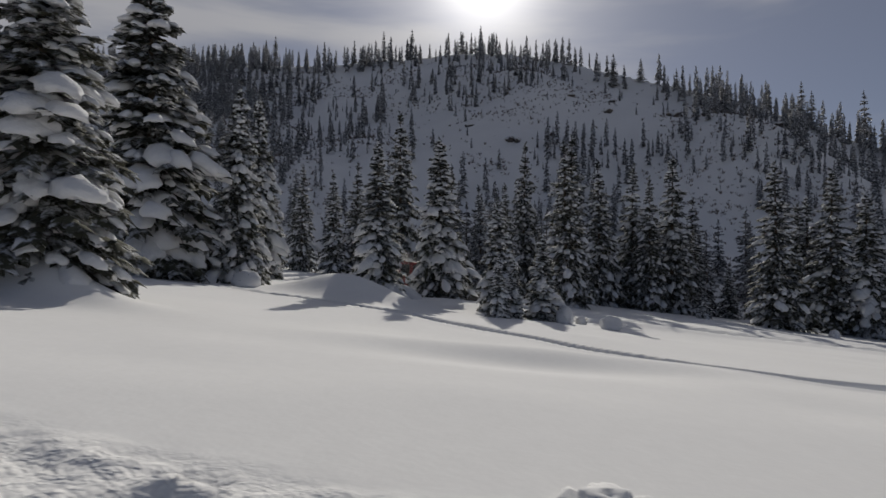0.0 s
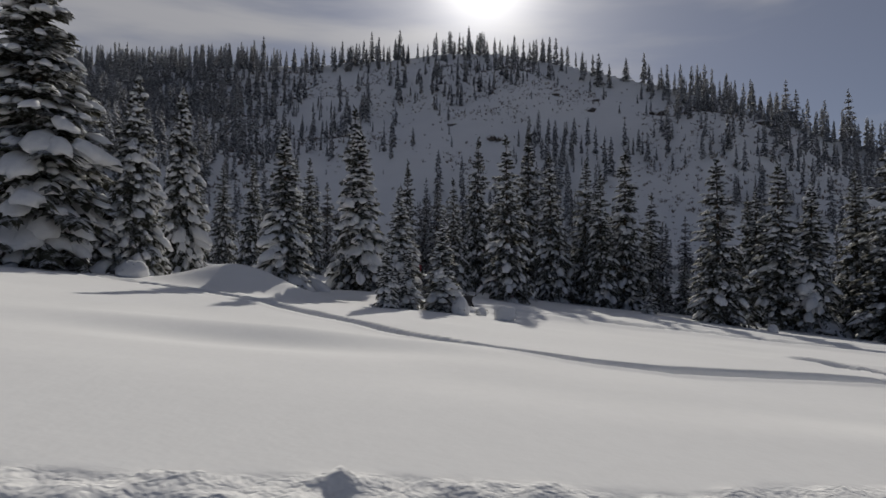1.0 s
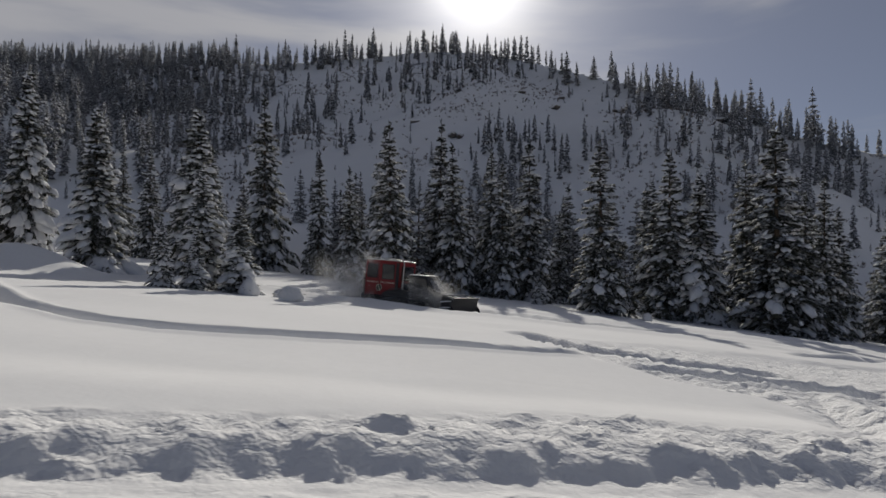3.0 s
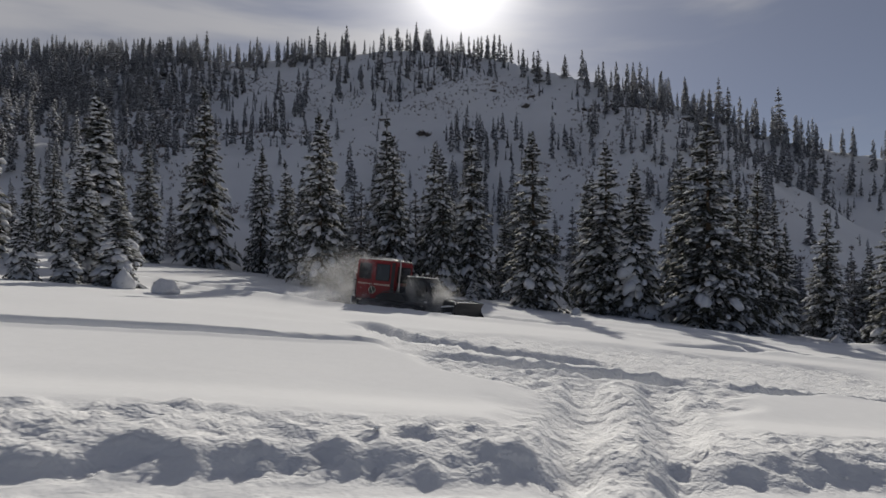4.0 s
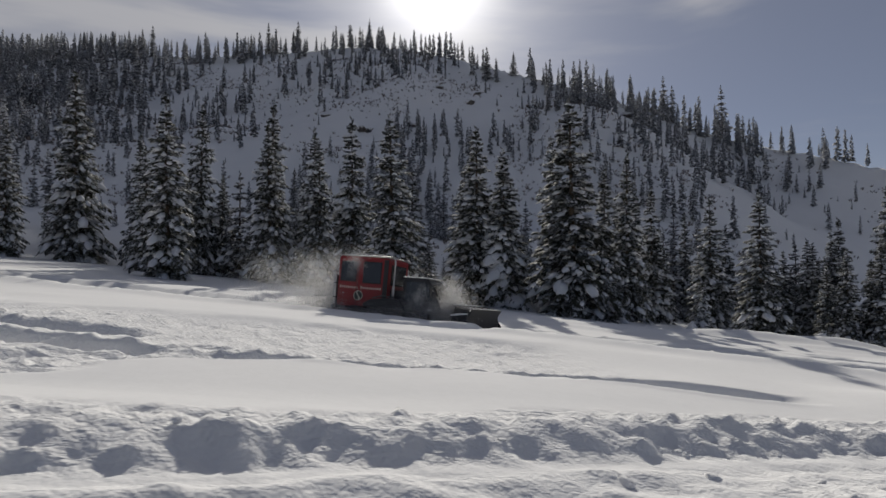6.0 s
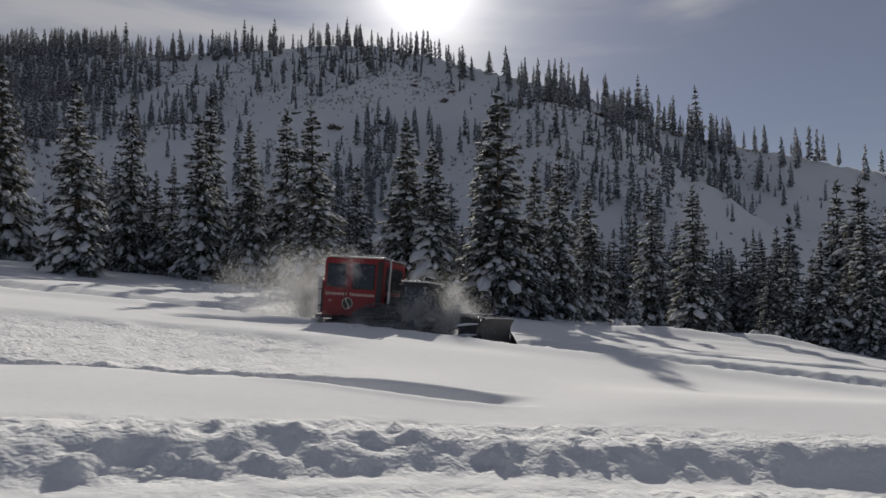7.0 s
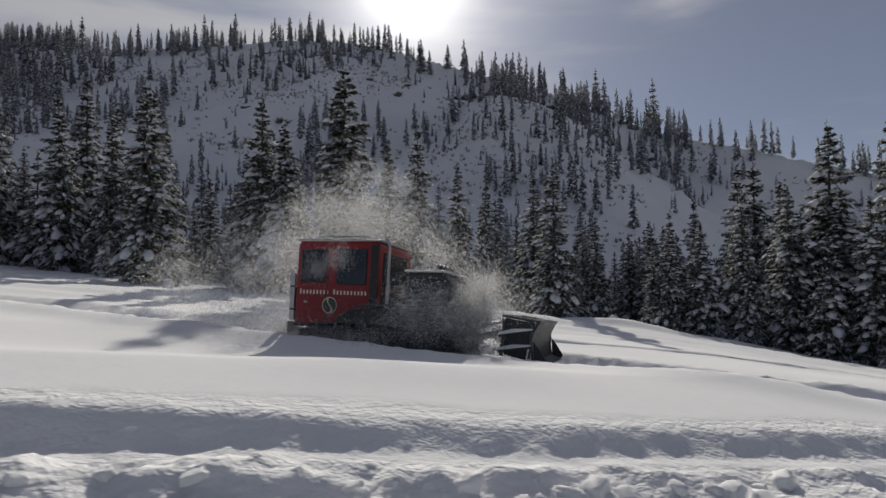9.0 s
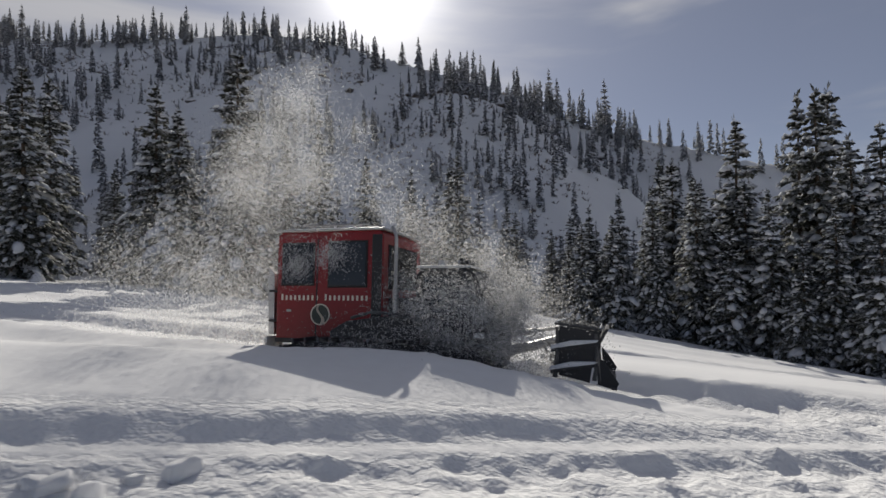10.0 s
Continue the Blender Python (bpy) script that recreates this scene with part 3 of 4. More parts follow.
EAST = [(68.8, 61.6, 14.7, 0.17), (67.5, 51.2, 13.4, 0.18), (66.1, 66.7, 8.9, 0.15), (84.4, 66.7, 12.9, 0.16), (81.2, 59.8, 9.1, 0.17), (81.5, 57.5, 10.8, 0.17), (77.3, 65.5, 11.9, 0.16), (66.5, 75.9, 17.2, 0.13), (68.7, 73.6, 8.6, 0.15), (83.8, 64.4, 10.5, 0.16), (86.8, 65.5, 11.7, 0.16), (84.3, 57.5, 10.1, 0.17), (97.3, 69.0, 22.4, 0.15), (96.1, 64.4, 21.5, 0.17), (94.6, 56.3, 13.6, 0.18)]
FAR_EAST = [(88.7, 71.3, 13.4, 0.17), (83.0, 69.0, 11.2, 0.17), (94.3, 73.6, 18.0, 0.15), (98.1, 62.1, 19.0, 0.17), (79.3, 75.9, 14.5, 0.16), (80.3, 71.3, 8.4, 0.16), (73.8, 75.9, 15.2, 0.13)]
EDGE = [(95.4, 52.9, 23.1, 0.17), (100.4, 50.6, 26.0, 0.14), (100.2, 48.3, 25.7, 0.16), (104.9, 51.7, 27.9, 0.15), (99.4, 43.7, 19.9, 0.18), (94.8, 41.4, 13.0, 0.18), (100.8, 42.5, 20.8, 0.17), (93.4, 46.0, 14.5, 0.17), (95.0, 37.9, 12.5, 0.18), (93.0, 42.5, 10.1, 0.18), (95.6, 59.8, 18.1, 0.16), (91.4, 52.9, 16.2, 0.17), (91.1, 48.3, 11.2, 0.18), (87.5, 54.0, 10.0, 0.17)]
for rows, kind in ((WEST_LADEN, "h"), (WEST, "m"), (MIDDLE, "m"), (EAST, "m"), (FAR_EAST, "m"), (EDGE, "m")):
    for x, y, h, ratio in rows:
        plant(kind, x, y, h, ratio)


FILL_RNG = random.Random(12)
for k in range(13):
    plant("m", FILL_RNG.uniform(84, 112), FILL_RNG.uniform(50, 66), FILL_RNG.uniform(9, 19), FILL_RNG.uniform(0.15, 0.18))
for k in range(24):
    plant("f", FILL_RNG.uniform(48, 104), FILL_RNG.uniform(66, 104), FILL_RNG.uniform(8, 15), FILL_RNG.uniform(0.14, 0.18))
for k in range(34):
    plant("f", FILL_RNG.uniform(-30, 118), FILL_RNG.uniform(68, 92), FILL_RNG.uniform(7, 14), FILL_RNG.uniform(0.14, 0.18))


def hill_density(x, y):
    """How thickly the trees stand on the hill: clumps, a wooded west shoulder, a wooded east rib and the skyline."""
    yr = float(np.interp(x, RIDGE_X, RIDGE_Y))
    u = (y - 78) / (yr - 78)
    clump = float(value_noise(x, y * 0.6, 24, 40))
    d = max(0.0, clump - 0.46) * 1.6 + 0.035
    d += 0.5 * float(ease(-40, -90, x) * ease(0.45, 0.68, u))
    d += 0.6 * float(ease(85, 105, x) * ease(190, 165, x) * ease(0.55, 0.75, u))
    d += 0.6 * float(ease(0.90, 0.97, u)) * (1.0 if x < 60 or 110 < x < 165 else 0.35)
    d *= 1 - 0.75 * float(ease(0.3, 0.12, abs(u - 0.12)) * ease(40, 60, x) * ease(130, 110, x)) * float(ease(0.35, 0.2, u))
    return d, u


def hill_trees():
    """Places and heights of the trees on the hill, the nearest first."""
    rng = random.Random(21)
    out = []
    for k in range(20000):
        y = 84 + 240 * rng.random() ** 0.8
        x = 45 + rng.uniform(-1, 1) * (70 + 0.95 * y)
        d, u = hill_density(x, y)
        if u > 1.01 or rng.random() > d * 0.6:
            continue
        if any(abs(x - a) < 2.2 and abs(y - b) < 3.0 for a, b, _, _ in out[-400:]):
            continue
        pick = rng.random()
        h = rng.uniform(1.4, 4.2) if pick < 0.42 else rng.uniform(4, 8) if pick < 0.78 else rng.uniform(8, 12.5)
        if x < -60 or u > 0.9:
            h = rng.uniform(4.5, 14)
        out.append((x, y, h, rng.uniform(0.12, 0.16) + 0.05 * max(0.0, 1 - h / 4)))
    out.sort(key=lambda q: q[1] + abs(q[0] - 40) * 0.3)
    return out


SKYLINE = [(21, 304, 17, 0.13), (16, 304, 12, 0.12), (73.5, 236, 14.5, 0.17), (84.6, 234, 10, 0.2), (96.5, 226, 9, 0.16), (163, 211, 21, 0.14), (170, 209, 11, 0.15), (194, 197, 11, 0.15), (-93, 308, 17, 0.15), (-98, 308, 15, 0.14), (-32, 304, 17, 0.14), (-17, 304, 17, 0.15), (-106, 310, 14, 0.15), (119, 218, 12, 0.16), (141, 215, 17, 0.15), (143, 212, 15, 0.15)]
HILL = hill_trees()
for x, y, h, ratio in SKYLINE + HILL[:110]:
    plant("f", x, y, h, ratio)


def far_form(seed):
    """A spruce 10 m high and 1.7 m in radius for the far slope: ragged sprays of boughs, and tufts of snow on them."""
    rng = np.random.RandomState(seed)
    n = 96
    h = 0.02 + 0.96 * (np.arange(n) + rng.rand(n)) / n
    a = rng.uniform(0, 6.28, n)
    l = (1.75 * (1 - h) ** 0.64 + 0.12) * rng.uniform(0.45, 1.1, n)
    out = np.stack([np.cos(a), np.sin(a), 0 * a], 1)
    side = np.stack([-np.sin(a), np.cos(a), 0 * a], 1)
    way = out + np.stack([0 * a, 0 * a, rng.uniform(-0.5, 0.0, n) + 0.35 * h], 1)
    base = np.stack([0 * a, 0 * a, 10 * h + 0.3 * l], 1)
    wide = (0.30 * l + 0.12)[:, None]
    v, f = leaf_block(base, way, side, np.tile((0.0, 0, 1), (n, 1)), l[:, None], wide, 0.8 * wide)
    pick = rng.rand(n) < 0.5
    at = base[pick] + way[pick] * l[pick][:, None] * rng.uniform(0.35, 0.6, (pick.sum(), 1)) + np.array([0, 0, 0.16])
    sv, sf = leaf_block(at, way[pick] * 0.9, side[pick], np.tile((0.0, 0, 1), (pick.sum(), 1)), 0.5 * l[pick][:, None], 0.7 * wide[pick], 0.9 * wide[pick])
    return (v, f), (sv, sf)


def far_woods():
    """The rest of the woods on the hill: spruces too many to count, in one mesh, and their snow in another."""
    raw = [far_form(71 + k) for k in range(6)]
    woods = tagged(new("far_woods"), "far woods of dark spruce on the snowy hill", "woods", kind="stuff")
    for which, (name, mat) in enumerate((("boughs", NEEDLES_FAR), ("bough_snow", SNOW_BRANCH))):
        rng = np.random.RandomState(78)
        vs, fs, n = [], [], 0
        for x, y, h, ratio in HILL[110:]:
            v, f = raw[rng.randint(6)][which]
            a, r = rng.uniform(0, 6.28), ratio * h / 1.7
            c, s = math.cos(a) * r, math.sin(a) * r
            z = float(hill(np.array([x]), np.array([y]))[0]) - 0.2
            vs.append(np.stack([x + c * v[:, 0] - s * v[:, 1], y + s * v[:, 0] + c * v[:, 1], z + v[:, 2] * h / 10], 1))
            fs.append(f + n)
            n += len(v)
        tagged(part_of(name, mesh_from(name, np.concatenate(vs), np.concatenate(fs)), mat, woods), kind="stuff")


far_woods()


# ---- the snowcat ----
# seconds, x, y and heading of the middle of its belts, and how far it dips with the slope
CAT_ROWS = [(0, -0.85, 44.6, -23.0, 1.0), (1, 4.02, 42.1, -24.0, 1.0), (2, 9.66, 38.97, -23.6, 1.0), (2.75, 14.15, 36.97, -24.0, 1.0), (3.5, 18.77, 34.92, -24.0, 1.0), (4.5, 24.98, 32.19, -23.6, 1.0), (5.5, 31.15, 29.56, -23.0, 0.9), (6.25, 35.72, 27.65, -22.6, 0.8), (7, 40.28, 25.76, -22.5, 0.7), (7.75, 44.85, 23.84, -22.9, 0.6), (8.5, 49.51, 21.8, -23.8, 0.5), (9, 52.71, 20.32, -24.8, 0.4), (9.5, 56.03, 18.71, -25.9, 0.25), (10, 59.25, 17.2, -27.0, 0.05)]


def cat_pose(x, y, heading, dip):
    """The snowcat standing on the snow, tilted with the slope."""
    c, s = math.cos(radians(heading)), math.sin(radians(heading))

    def z(a, b):
        return float(meadow(np.array([x + c * a - s * b]), np.array([y + s * a + c * b]))[0])

    ahead, across = dip * (z(2.2, 0) - z(-2.2, 0)) / 4.4, (z(0, 1.2) - z(0, -1.2)) / 2.4
    fx = Vector((c, s, ahead)).normalized()
    up = fx.cross(Vector((-s, c, across))).normalized()
    turn = Matrix((fx, up.cross(fx), up)).transposed().to_4x4()
    return Matrix.Translation((x, y, (z(2, 0) + z(-2, 0)) / 2 - 0.42)) @ turn


def belt(side, parent):
    """One rubber belt with steel cleats round its wheels."""
    y0, y1 = side * 1.16 - 0.5, side * 1.16 + 0.5
    outline = [(-2.55, 0.40), (-2.35, 0.10), (-2.0, 0.0), (1.15, 0.0), (1.6, 0.16), (1.82, 0.50), (1.65, 0.74), (1.3, 0.80), (-2.1, 0.80), (-2.45, 0.66)]
    bm = prism(outline, y0, y1)
    track = part("belt", bm, RUBBER, parent, "black rubber belt with steel cleats packed with snow")
    length = [0.0]
    for k in range(len(outline)):
        a, b = Vector(outline[k]), Vector(outline[(k + 1) % len(outline)])
        length.append(length[-1] + (b - a).length)
    count = 34
    cleat = box(-0.03, y0 - 0.03, 0.0, 0.03, y1 + 0.03, 0.09, 0.01, 1)
    data = bpy.data.meshes.new("cleat")
    cleat.to_mesh(data)
    cleat.free()
    for n in range(count):
        d = length[-1] * n / count
        k = next(i for i in range(len(outline)) if length[i + 1] >= d)
        a, b = Vector(outline[k]), Vector(outline[(k + 1) % len(outline)])
        p = a + (b - a) * ((d - length[k]) / (length[k + 1] - length[k]))
        w = (b - a).normalized()
        ob = part_of("cleat", data, DULL, track)
        ob.matrix_basis = Matrix.Translation((p.x, 0, p.y)) @ Matrix(((w.x, 0, w.y, 0), (0, 1, 0, 0), (w.y, 0, -w.x, 0), (0, 0, 0, 1)))
    return track


WHEELS = []


def wheel(x, y, r, parent):
    bm = bmesh.new()
    turn = Matrix.Rotation(radians(90), 4, "X")
    bmesh.ops.create_cone(bm, cap_ends=True, segments=20, radius1=r, radius2=r, depth=0.16, matrix=turn)
    bmesh.ops.bevel(bm, geom=[e for e in bm.edges if len(e.link_faces) == 2 and e.calc_face_angle(0) > 1], offset=0.03, segments=2, affect="EDGES")
    ob = part("wheel", bm, RUBBER, parent)
    ob.matrix_basis = pose(x, y, 0.42)
    hub = bmesh.new()
    bmesh.ops.create_cone(hub, cap_ends=True, segments=12, radius1=r * 0.55, radius2=r * 0.4, depth=0.2, matrix=turn)
    for k in range(5):
        a = 2 * math.pi * k / 5
        bmesh.ops.create_cone(hub, cap_ends=True, segments=6, radius1=0.03, radius2=0.03, depth=0.24, matrix=Matrix.Translation((r * 0.32 * math.cos(a), 0, r * 0.32 * math.sin(a))) @ turn)
    part("rim", hub, DARK, ob)
    WHEELS.append((ob, x, y, r))


def window(name, outline, y, parent, thick=0.02):
    """A pane with rounded corners in a dark rubber seal, on a side wall at y."""
    sign = -1 if y < 0 else 1
    x0, z0, x1, z1 = outline
    part("window_seal", box(x0 - 0.04, min(y, y + sign * 0.02), z0 - 0.04, x1 + 0.04, max(y, y + sign * 0.02), z1 + 0.04, 0.012, 2), RUBBER, parent)
    return part(name, box(x0, min(y, y + sign * 0.032), z0, x1, max(y, y + sign * 0.032), z1, 0.012, 2), GLASS, parent, "dark tinted window pane")


def letters(parent, y, x0, x1, z, height):
    """Two words of a name as plain bars, a bar for each letter."""
    marks = "#########_##########"
    step = (x1 - x0) / len(marks)
    for k, mark in enumerate(marks):
        if mark == "_":
            continue
        tall = height * (1.25 if k in (0, 10) else 1.0)
        a = x0 + k * step
        part("letter_bar", box(a + 0.10 * step, y - 0.006, z, a + 0.56 * step, y, z + tall, 0.004, 1), CREAM, parent, "cream bar" if k == 0 else "")


def badge(parent, x, y, z, r):
    """Round dark badge with a pale rim and a pale winding band."""
    turn = Matrix.Rotation(radians(90), 4, "X")
    bm = bmesh.new()
    bmesh.ops.create_cone(bm, cap_ends=True, segments=40, radius1=r, radius2=r, depth=0.012, matrix=Matrix.Translation((x, y - 0.006, z)) @ turn)
    part("badge", bm, BADGE, parent, "round dark green badge")
    rim = bmesh.new()
    loop = [(x + r * math.cos(a), y - 0.014, z + r * math.sin(a)) for a in np.linspace(0, 2 * math.pi, 41)]
    tube(loop, 0.014, 6, rim)
    part("badge_rim", rim, CREAM, parent)
    band = bmesh.new()
    left, right = [], []
    for s in np.linspace(-1, 1, 21):
        cx, w = -0.32 * math.sin(2.6 * s) * r, r * (0.10 + 0.10 * (1 - s) / 2)
        h = s * r * 0.95
        left.append(band.verts.new((x + cx - w, y - 0.016, z + h)))
        right.append(band.verts.new((x + cx + w, y - 0.016, z + h)))
    for k in range(20):
        band.faces.new((left[k], right[k], right[k + 1], left[k + 1]))
    bmesh.ops.solidify(band, geom=list(band.faces), thickness=0.004)
    part("badge_band", band, CREAM, parent)


SWUNG = []


def blade_pose(yaw):
    """The blade carried a little raised, swung about the middle of its arms."""
    return Matrix.Translation((0.1, 0, 0.22)) @ pose(3.0, 0, 0.5, 0, 3, yaw) @ pose(-3.0, 0, -0.5)


def build_snowcat():
    cat = tagged(new("snowcat"), "red passenger snowcat with black driver's cab and plough blade", "snowcat")
    part("chassis", prism([(-2.5, 0.5), (-2.3, 0.35), (1.6, 0.35), (1.95, 0.55), (1.9, 0.95), (-2.5, 0.95)], -0.68, 0.68, 0.03), DARK, cat)
    for side in (-1, 1):
        belt(side, cat)
        for k, x in enumerate((-2.0, -1.25, -0.5, 0.25, 0.95, 1.45)):
            wheel(x, side * 1.70, 0.36 if k < 5 else 0.30, cat)
        guard = prism([(-1.35, 1.04), (-1.0, 1.24), (-0.2, 1.34), (0.35, 1.30), (0.6, 0.98), (0.6, 0.88), (-1.35, 0.9)], side * 1.16 - 0.55, side * 1.16 + 0.55, 0.03)
        part("track_guard", guard, DARK, cat, "black track guard dusted with snow")
        step = bmesh.new()
        tube([(-0.9, side * 1.68, 1.30), (-0.45, side * 1.72, 1.42), (0.1, side * 1.70, 1.40)], 0.03, 8, step)
        part("grab_rail", step, DULL, cat)

    # passenger cabin
    cabin = part("passenger_cabin", prism([(-2.92, 0.78), (-0.76, 0.78), (-0.44, 1.0), (-0.44, 3.04), (-0.52, 3.14), (-2.86, 3.14), (-2.95, 3.04)], -1.2, 1.2, 0.05), RED, cat, "red painted passenger cabin")
    part("skirt", box(-2.94, -1.215, 0.74, -0.84, 1.215, 0.84, 0.02), DARK, cabin)
    part("corner_post", box(-0.68, -1.222, 0.84, -0.46, -1.19, 3.04, 0.01), DARK, cabin)
    part("corner_post", box(-0.68, 1.19, 0.84, -0.46, 1.222, 3.04, 0.01), DARK, cabin)
    for y in (-1.2, 1.2):
        window("window", (-2.78, 2.0, -2.05, 2.86), y, cabin)
        window("window", (-1.66, 1.96, -0.82, 2.88), y, cabin)
        letters(cabin, -1.2 if y < 0 else 1.206, -2.82, -0.72, 1.65, 0.105)
        if y < 0:
            badge(cabin, -1.85, -1.2, 1.35, 0.215)
    part("window_seal", box(-0.46, -0.9, 1.9, -0.42, 0.9, 2.85, 0.012), RUBBER, cabin)
    part("front_window", box(-0.44, -0.84, 1.96, -0.405, 0.84, 2.8, 0.012), GLASS, cabin)
    part("door_line", box(-1.97, -1.207, 0.9, -1.94, -1.196, 2.98, 0.002, 1), DARK, cabin)
    part("hinge", box(-2.66, -1.23, 1.40, -2.56, -1.19, 1.45, 0.01), STEEL, cabin)
    roof = part("roof", box(-2.98, -1.24, 3.13, -0.42, 1.24, 3.19, 0.025), STEEL, cabin, "pale metal roof plate with overhanging edge")
    rack = bmesh.new()
    for y in (-0.95, 0.95):
        tube([(-2.5, y, 3.14), (-2.45, y, 3.30), (-0.9, y, 3.30), (-0.85, y, 3.14)], 0.022, 6, rack)
    for x in (-2.4, -2.0, -1.6, -1.2, -0.95):
        tube([(x, -0.95, 3.30), (x, 0.95, 3.30)], 0.018, 6, rack)
    part("roof_rack", rack, STEEL, cabin, "low tubular metal roof rack")
    part("roof_vent", box(-1.75, -0.5, 3.15, -1.05, 0.3, 3.27, 0.04), WHITE, cabin)
    part("roof_snow", box(-2.8, -1.1, 3.185, -0.6, 1.1, 3.22, 0.015), SNOW_BRANCH, cabin)

    # ski rack and flap at the back
    rear = bmesh.new()
    for z in (1.2, 1.85):
        tube([(-2.95, -1.1, z), (-3.16, -1.1, z), (-3.16, 1.1, z), (-2.95, 1.1, z)], 0.03, 6, rear)
    basket = part("ski_rack", rear, DARK, cat, "black ski rack on the rear wall")
    for k in range(9):
        y = -1.05 + 0.24 * k
        lean = 0.05 * math.sin(k * 2.1)
        part("ski", prism([(-3.2 + lean, 0.9), (-3.06 + lean, 0.9), (-3.1 - 2 * lean, 2.12 + 0.12 * math.cos(k)), (-3.24 - 2 * lean, 2.28 + 0.12 * math.cos(k)), (-3.26 - 2 * lean, 2.1)], y, y + 0.11, 0.01), DARK if k % 3 else STEEL, basket)
    part("mud_flap", box(-3.2, -1.2, 0.42, -3.14, -0.55, 0.86, 0.01), WHITE, cat, "white mud flap")
    part("mud_flap", box(-3.2, 0.55, 0.42, -3.14, 1.2, 0.86, 0.01), WHITE, cat, "white mud flap")
    hitch = bmesh.new()
    tube([(-2.5, -0.4, 0.6), (-3.3, -0.3, 0.5), (-3.3, 0.3, 0.5), (-2.5, 0.4, 0.6)], 0.05, 8, hitch)
    part("rear_hitch", hitch, DARK, cat)

    # engine deck, exhaust and driver's cab
    part("engine_cover", prism([(-0.56, 0.9), (0.6, 0.9), (0.6, 1.5), (0.3, 1.72), (-0.56, 1.72)], -0.85, 0.85, 0.05), DARK, cat)
    pipe = bmesh.new()
    tube([(-0.22, -1.02, 1.3), (-0.22, -1.02, 1.9)], 0.065, 12, pipe)
    tube([(-0.22, -1.02, 1.9), (-0.22, -1.02, 2.9), (-0.23, -1.02, 3.05), (-0.32, -1.02, 3.22)], 0.042, 12, pipe)
    part("exhaust_pipe", pipe, STEEL, cat, "bright upright exhaust pipe")
    cab = part("driver_cab", prism([(0.2, 0.82), (1.85, 0.82), (2.1, 0.95), (2.05, 1.2), (1.45, 2.24), (1.28, 2.34), (0.36, 2.34), (0.2, 2.2)], -0.98, 0.98, 0.06), DARK, cat, "black driver's cab with sloping nose")
    for y in (-0.98, 0.98):
        s = -1 if y < 0 else 1
        pane = prism([(0.36, 1.32), (1.7, 1.32), (1.32, 2.16), (0.4, 2.16)], min(y, y + s * 0.02), max(y, y + s * 0.02), 0.006)
        part("side_window", pane, GLASS, cab)
        part("door_seam", prism([(0.29, 0.95), (0.32, 0.95), (0.32, 2.2), (0.29, 2.2)], min(y, y + s * 0.008), max(y, y + s * 0.008)), RUBBER, cab)
    glass = bmesh.new()
    box(-0.42, -0.8, -0.012, 0.42, 0.8, 0.012, 0.006, 1, glass)
    bmesh.ops.transform(glass, verts=glass.verts, matrix=Matrix.Translation((1.79, 0, 1.74)) @ Matrix.Rotation(radians(57), 4, "Y"))
    part("windscreen", glass, GLASS, cab)
    part("cab_roof", box(0.22, -1.0, 2.33, 1.4, 1.0, 2.39, 0.025), WHITE, cab, "cab roof rimmed with frost")
    lamps = bmesh.new()
    tube([(1.1, -0.85, 2.38), (1.1, -0.85, 2.48), (1.1, 0.85, 2.48), (1.1, 0.85, 2.38)], 0.02, 6, lamps)
    part("lamp_bar", lamps, STEEL, cab)
    for y in (-0.6, -0.2, 0.2, 0.6):
        part("work_lamp", box(1.06, y - 0.08, 2.42, 1.16, y + 0.08, 2.56, 0.02), DARK, cab)
    beacon = bmesh.new()
    bmesh.ops.create_cone(beacon, cap_ends=True, segments=12, radius1=0.09, radius2=0.07, depth=0.14, matrix=Matrix.Translation((0.62, -0.5, 2.46)))
    part("beacon", beacon, WHITE, cab)
    for y in (-0.72, 0.72):
        lamp = part("headlight", box(1.97, y - 0.16, 0.90, 2.15, y + 0.16, 1.06, 0.02), DARK, cat)
        part("lens", box(2.145, y - 0.13, 0.92, 2.165, y + 0.13, 1.04, 0.008), LENS, lamp)
    part("side_lamp", box(1.45, -1.01, 0.92, 1.66, -0.975, 1.02, 0.01), LENS, cab)
    mirror = bmesh.new()
    tube([(1.5, -0.98, 1.6), (1.62, -1.25, 1.75)], 0.02, 6, mirror)
    box(1.60, -1.36, 1.55, 1.66, -1.2, 1.9, 0.02, 2, mirror)
    part("wing_mirror", mirror, DARK, cab)

    # plough blade on its arms
    for y in (-0.6, 0.6):
        arm = bmesh.new()
        tube([(1.8, y, 0.6), (2.4, y, 0.72), (3.05, y, 0.9)], 0.08, 8, arm)
        part("push_arm", arm, STEEL, cat, "steel push arm dusted with snow")
        ram = bmesh.new()
        tube([(1.9, y * 0.6, 0.95), (2.5, y * 0.6, 1.05)], 0.06, 8, ram)
        tube([(2.45, y * 0.6, 1.04), (3.1, y * 0.6, 1.15)], 0.035, 8, ram)
        part("lift_ram", ram, STEEL, cat)
    # mouldboard with its front face forward, end plates reaching back, and an open frame on top
    front, rear_x, half = 3.72, 2.98, 1.45
    curve = [(front + 0.20 * (1 - math.sin(math.pi * min(1.0, 0.15 + 0.85 * s))), 0.02 + 0.98 * s) for s in np.linspace(0, 1, 11)]
    sheet = prism(curve + [(x - 0.06, z) for x, z in reversed(curve)], -half, half)
    blade = part("blade", sheet, DARK, cat, "black curved plough blade with snow on its ribs")
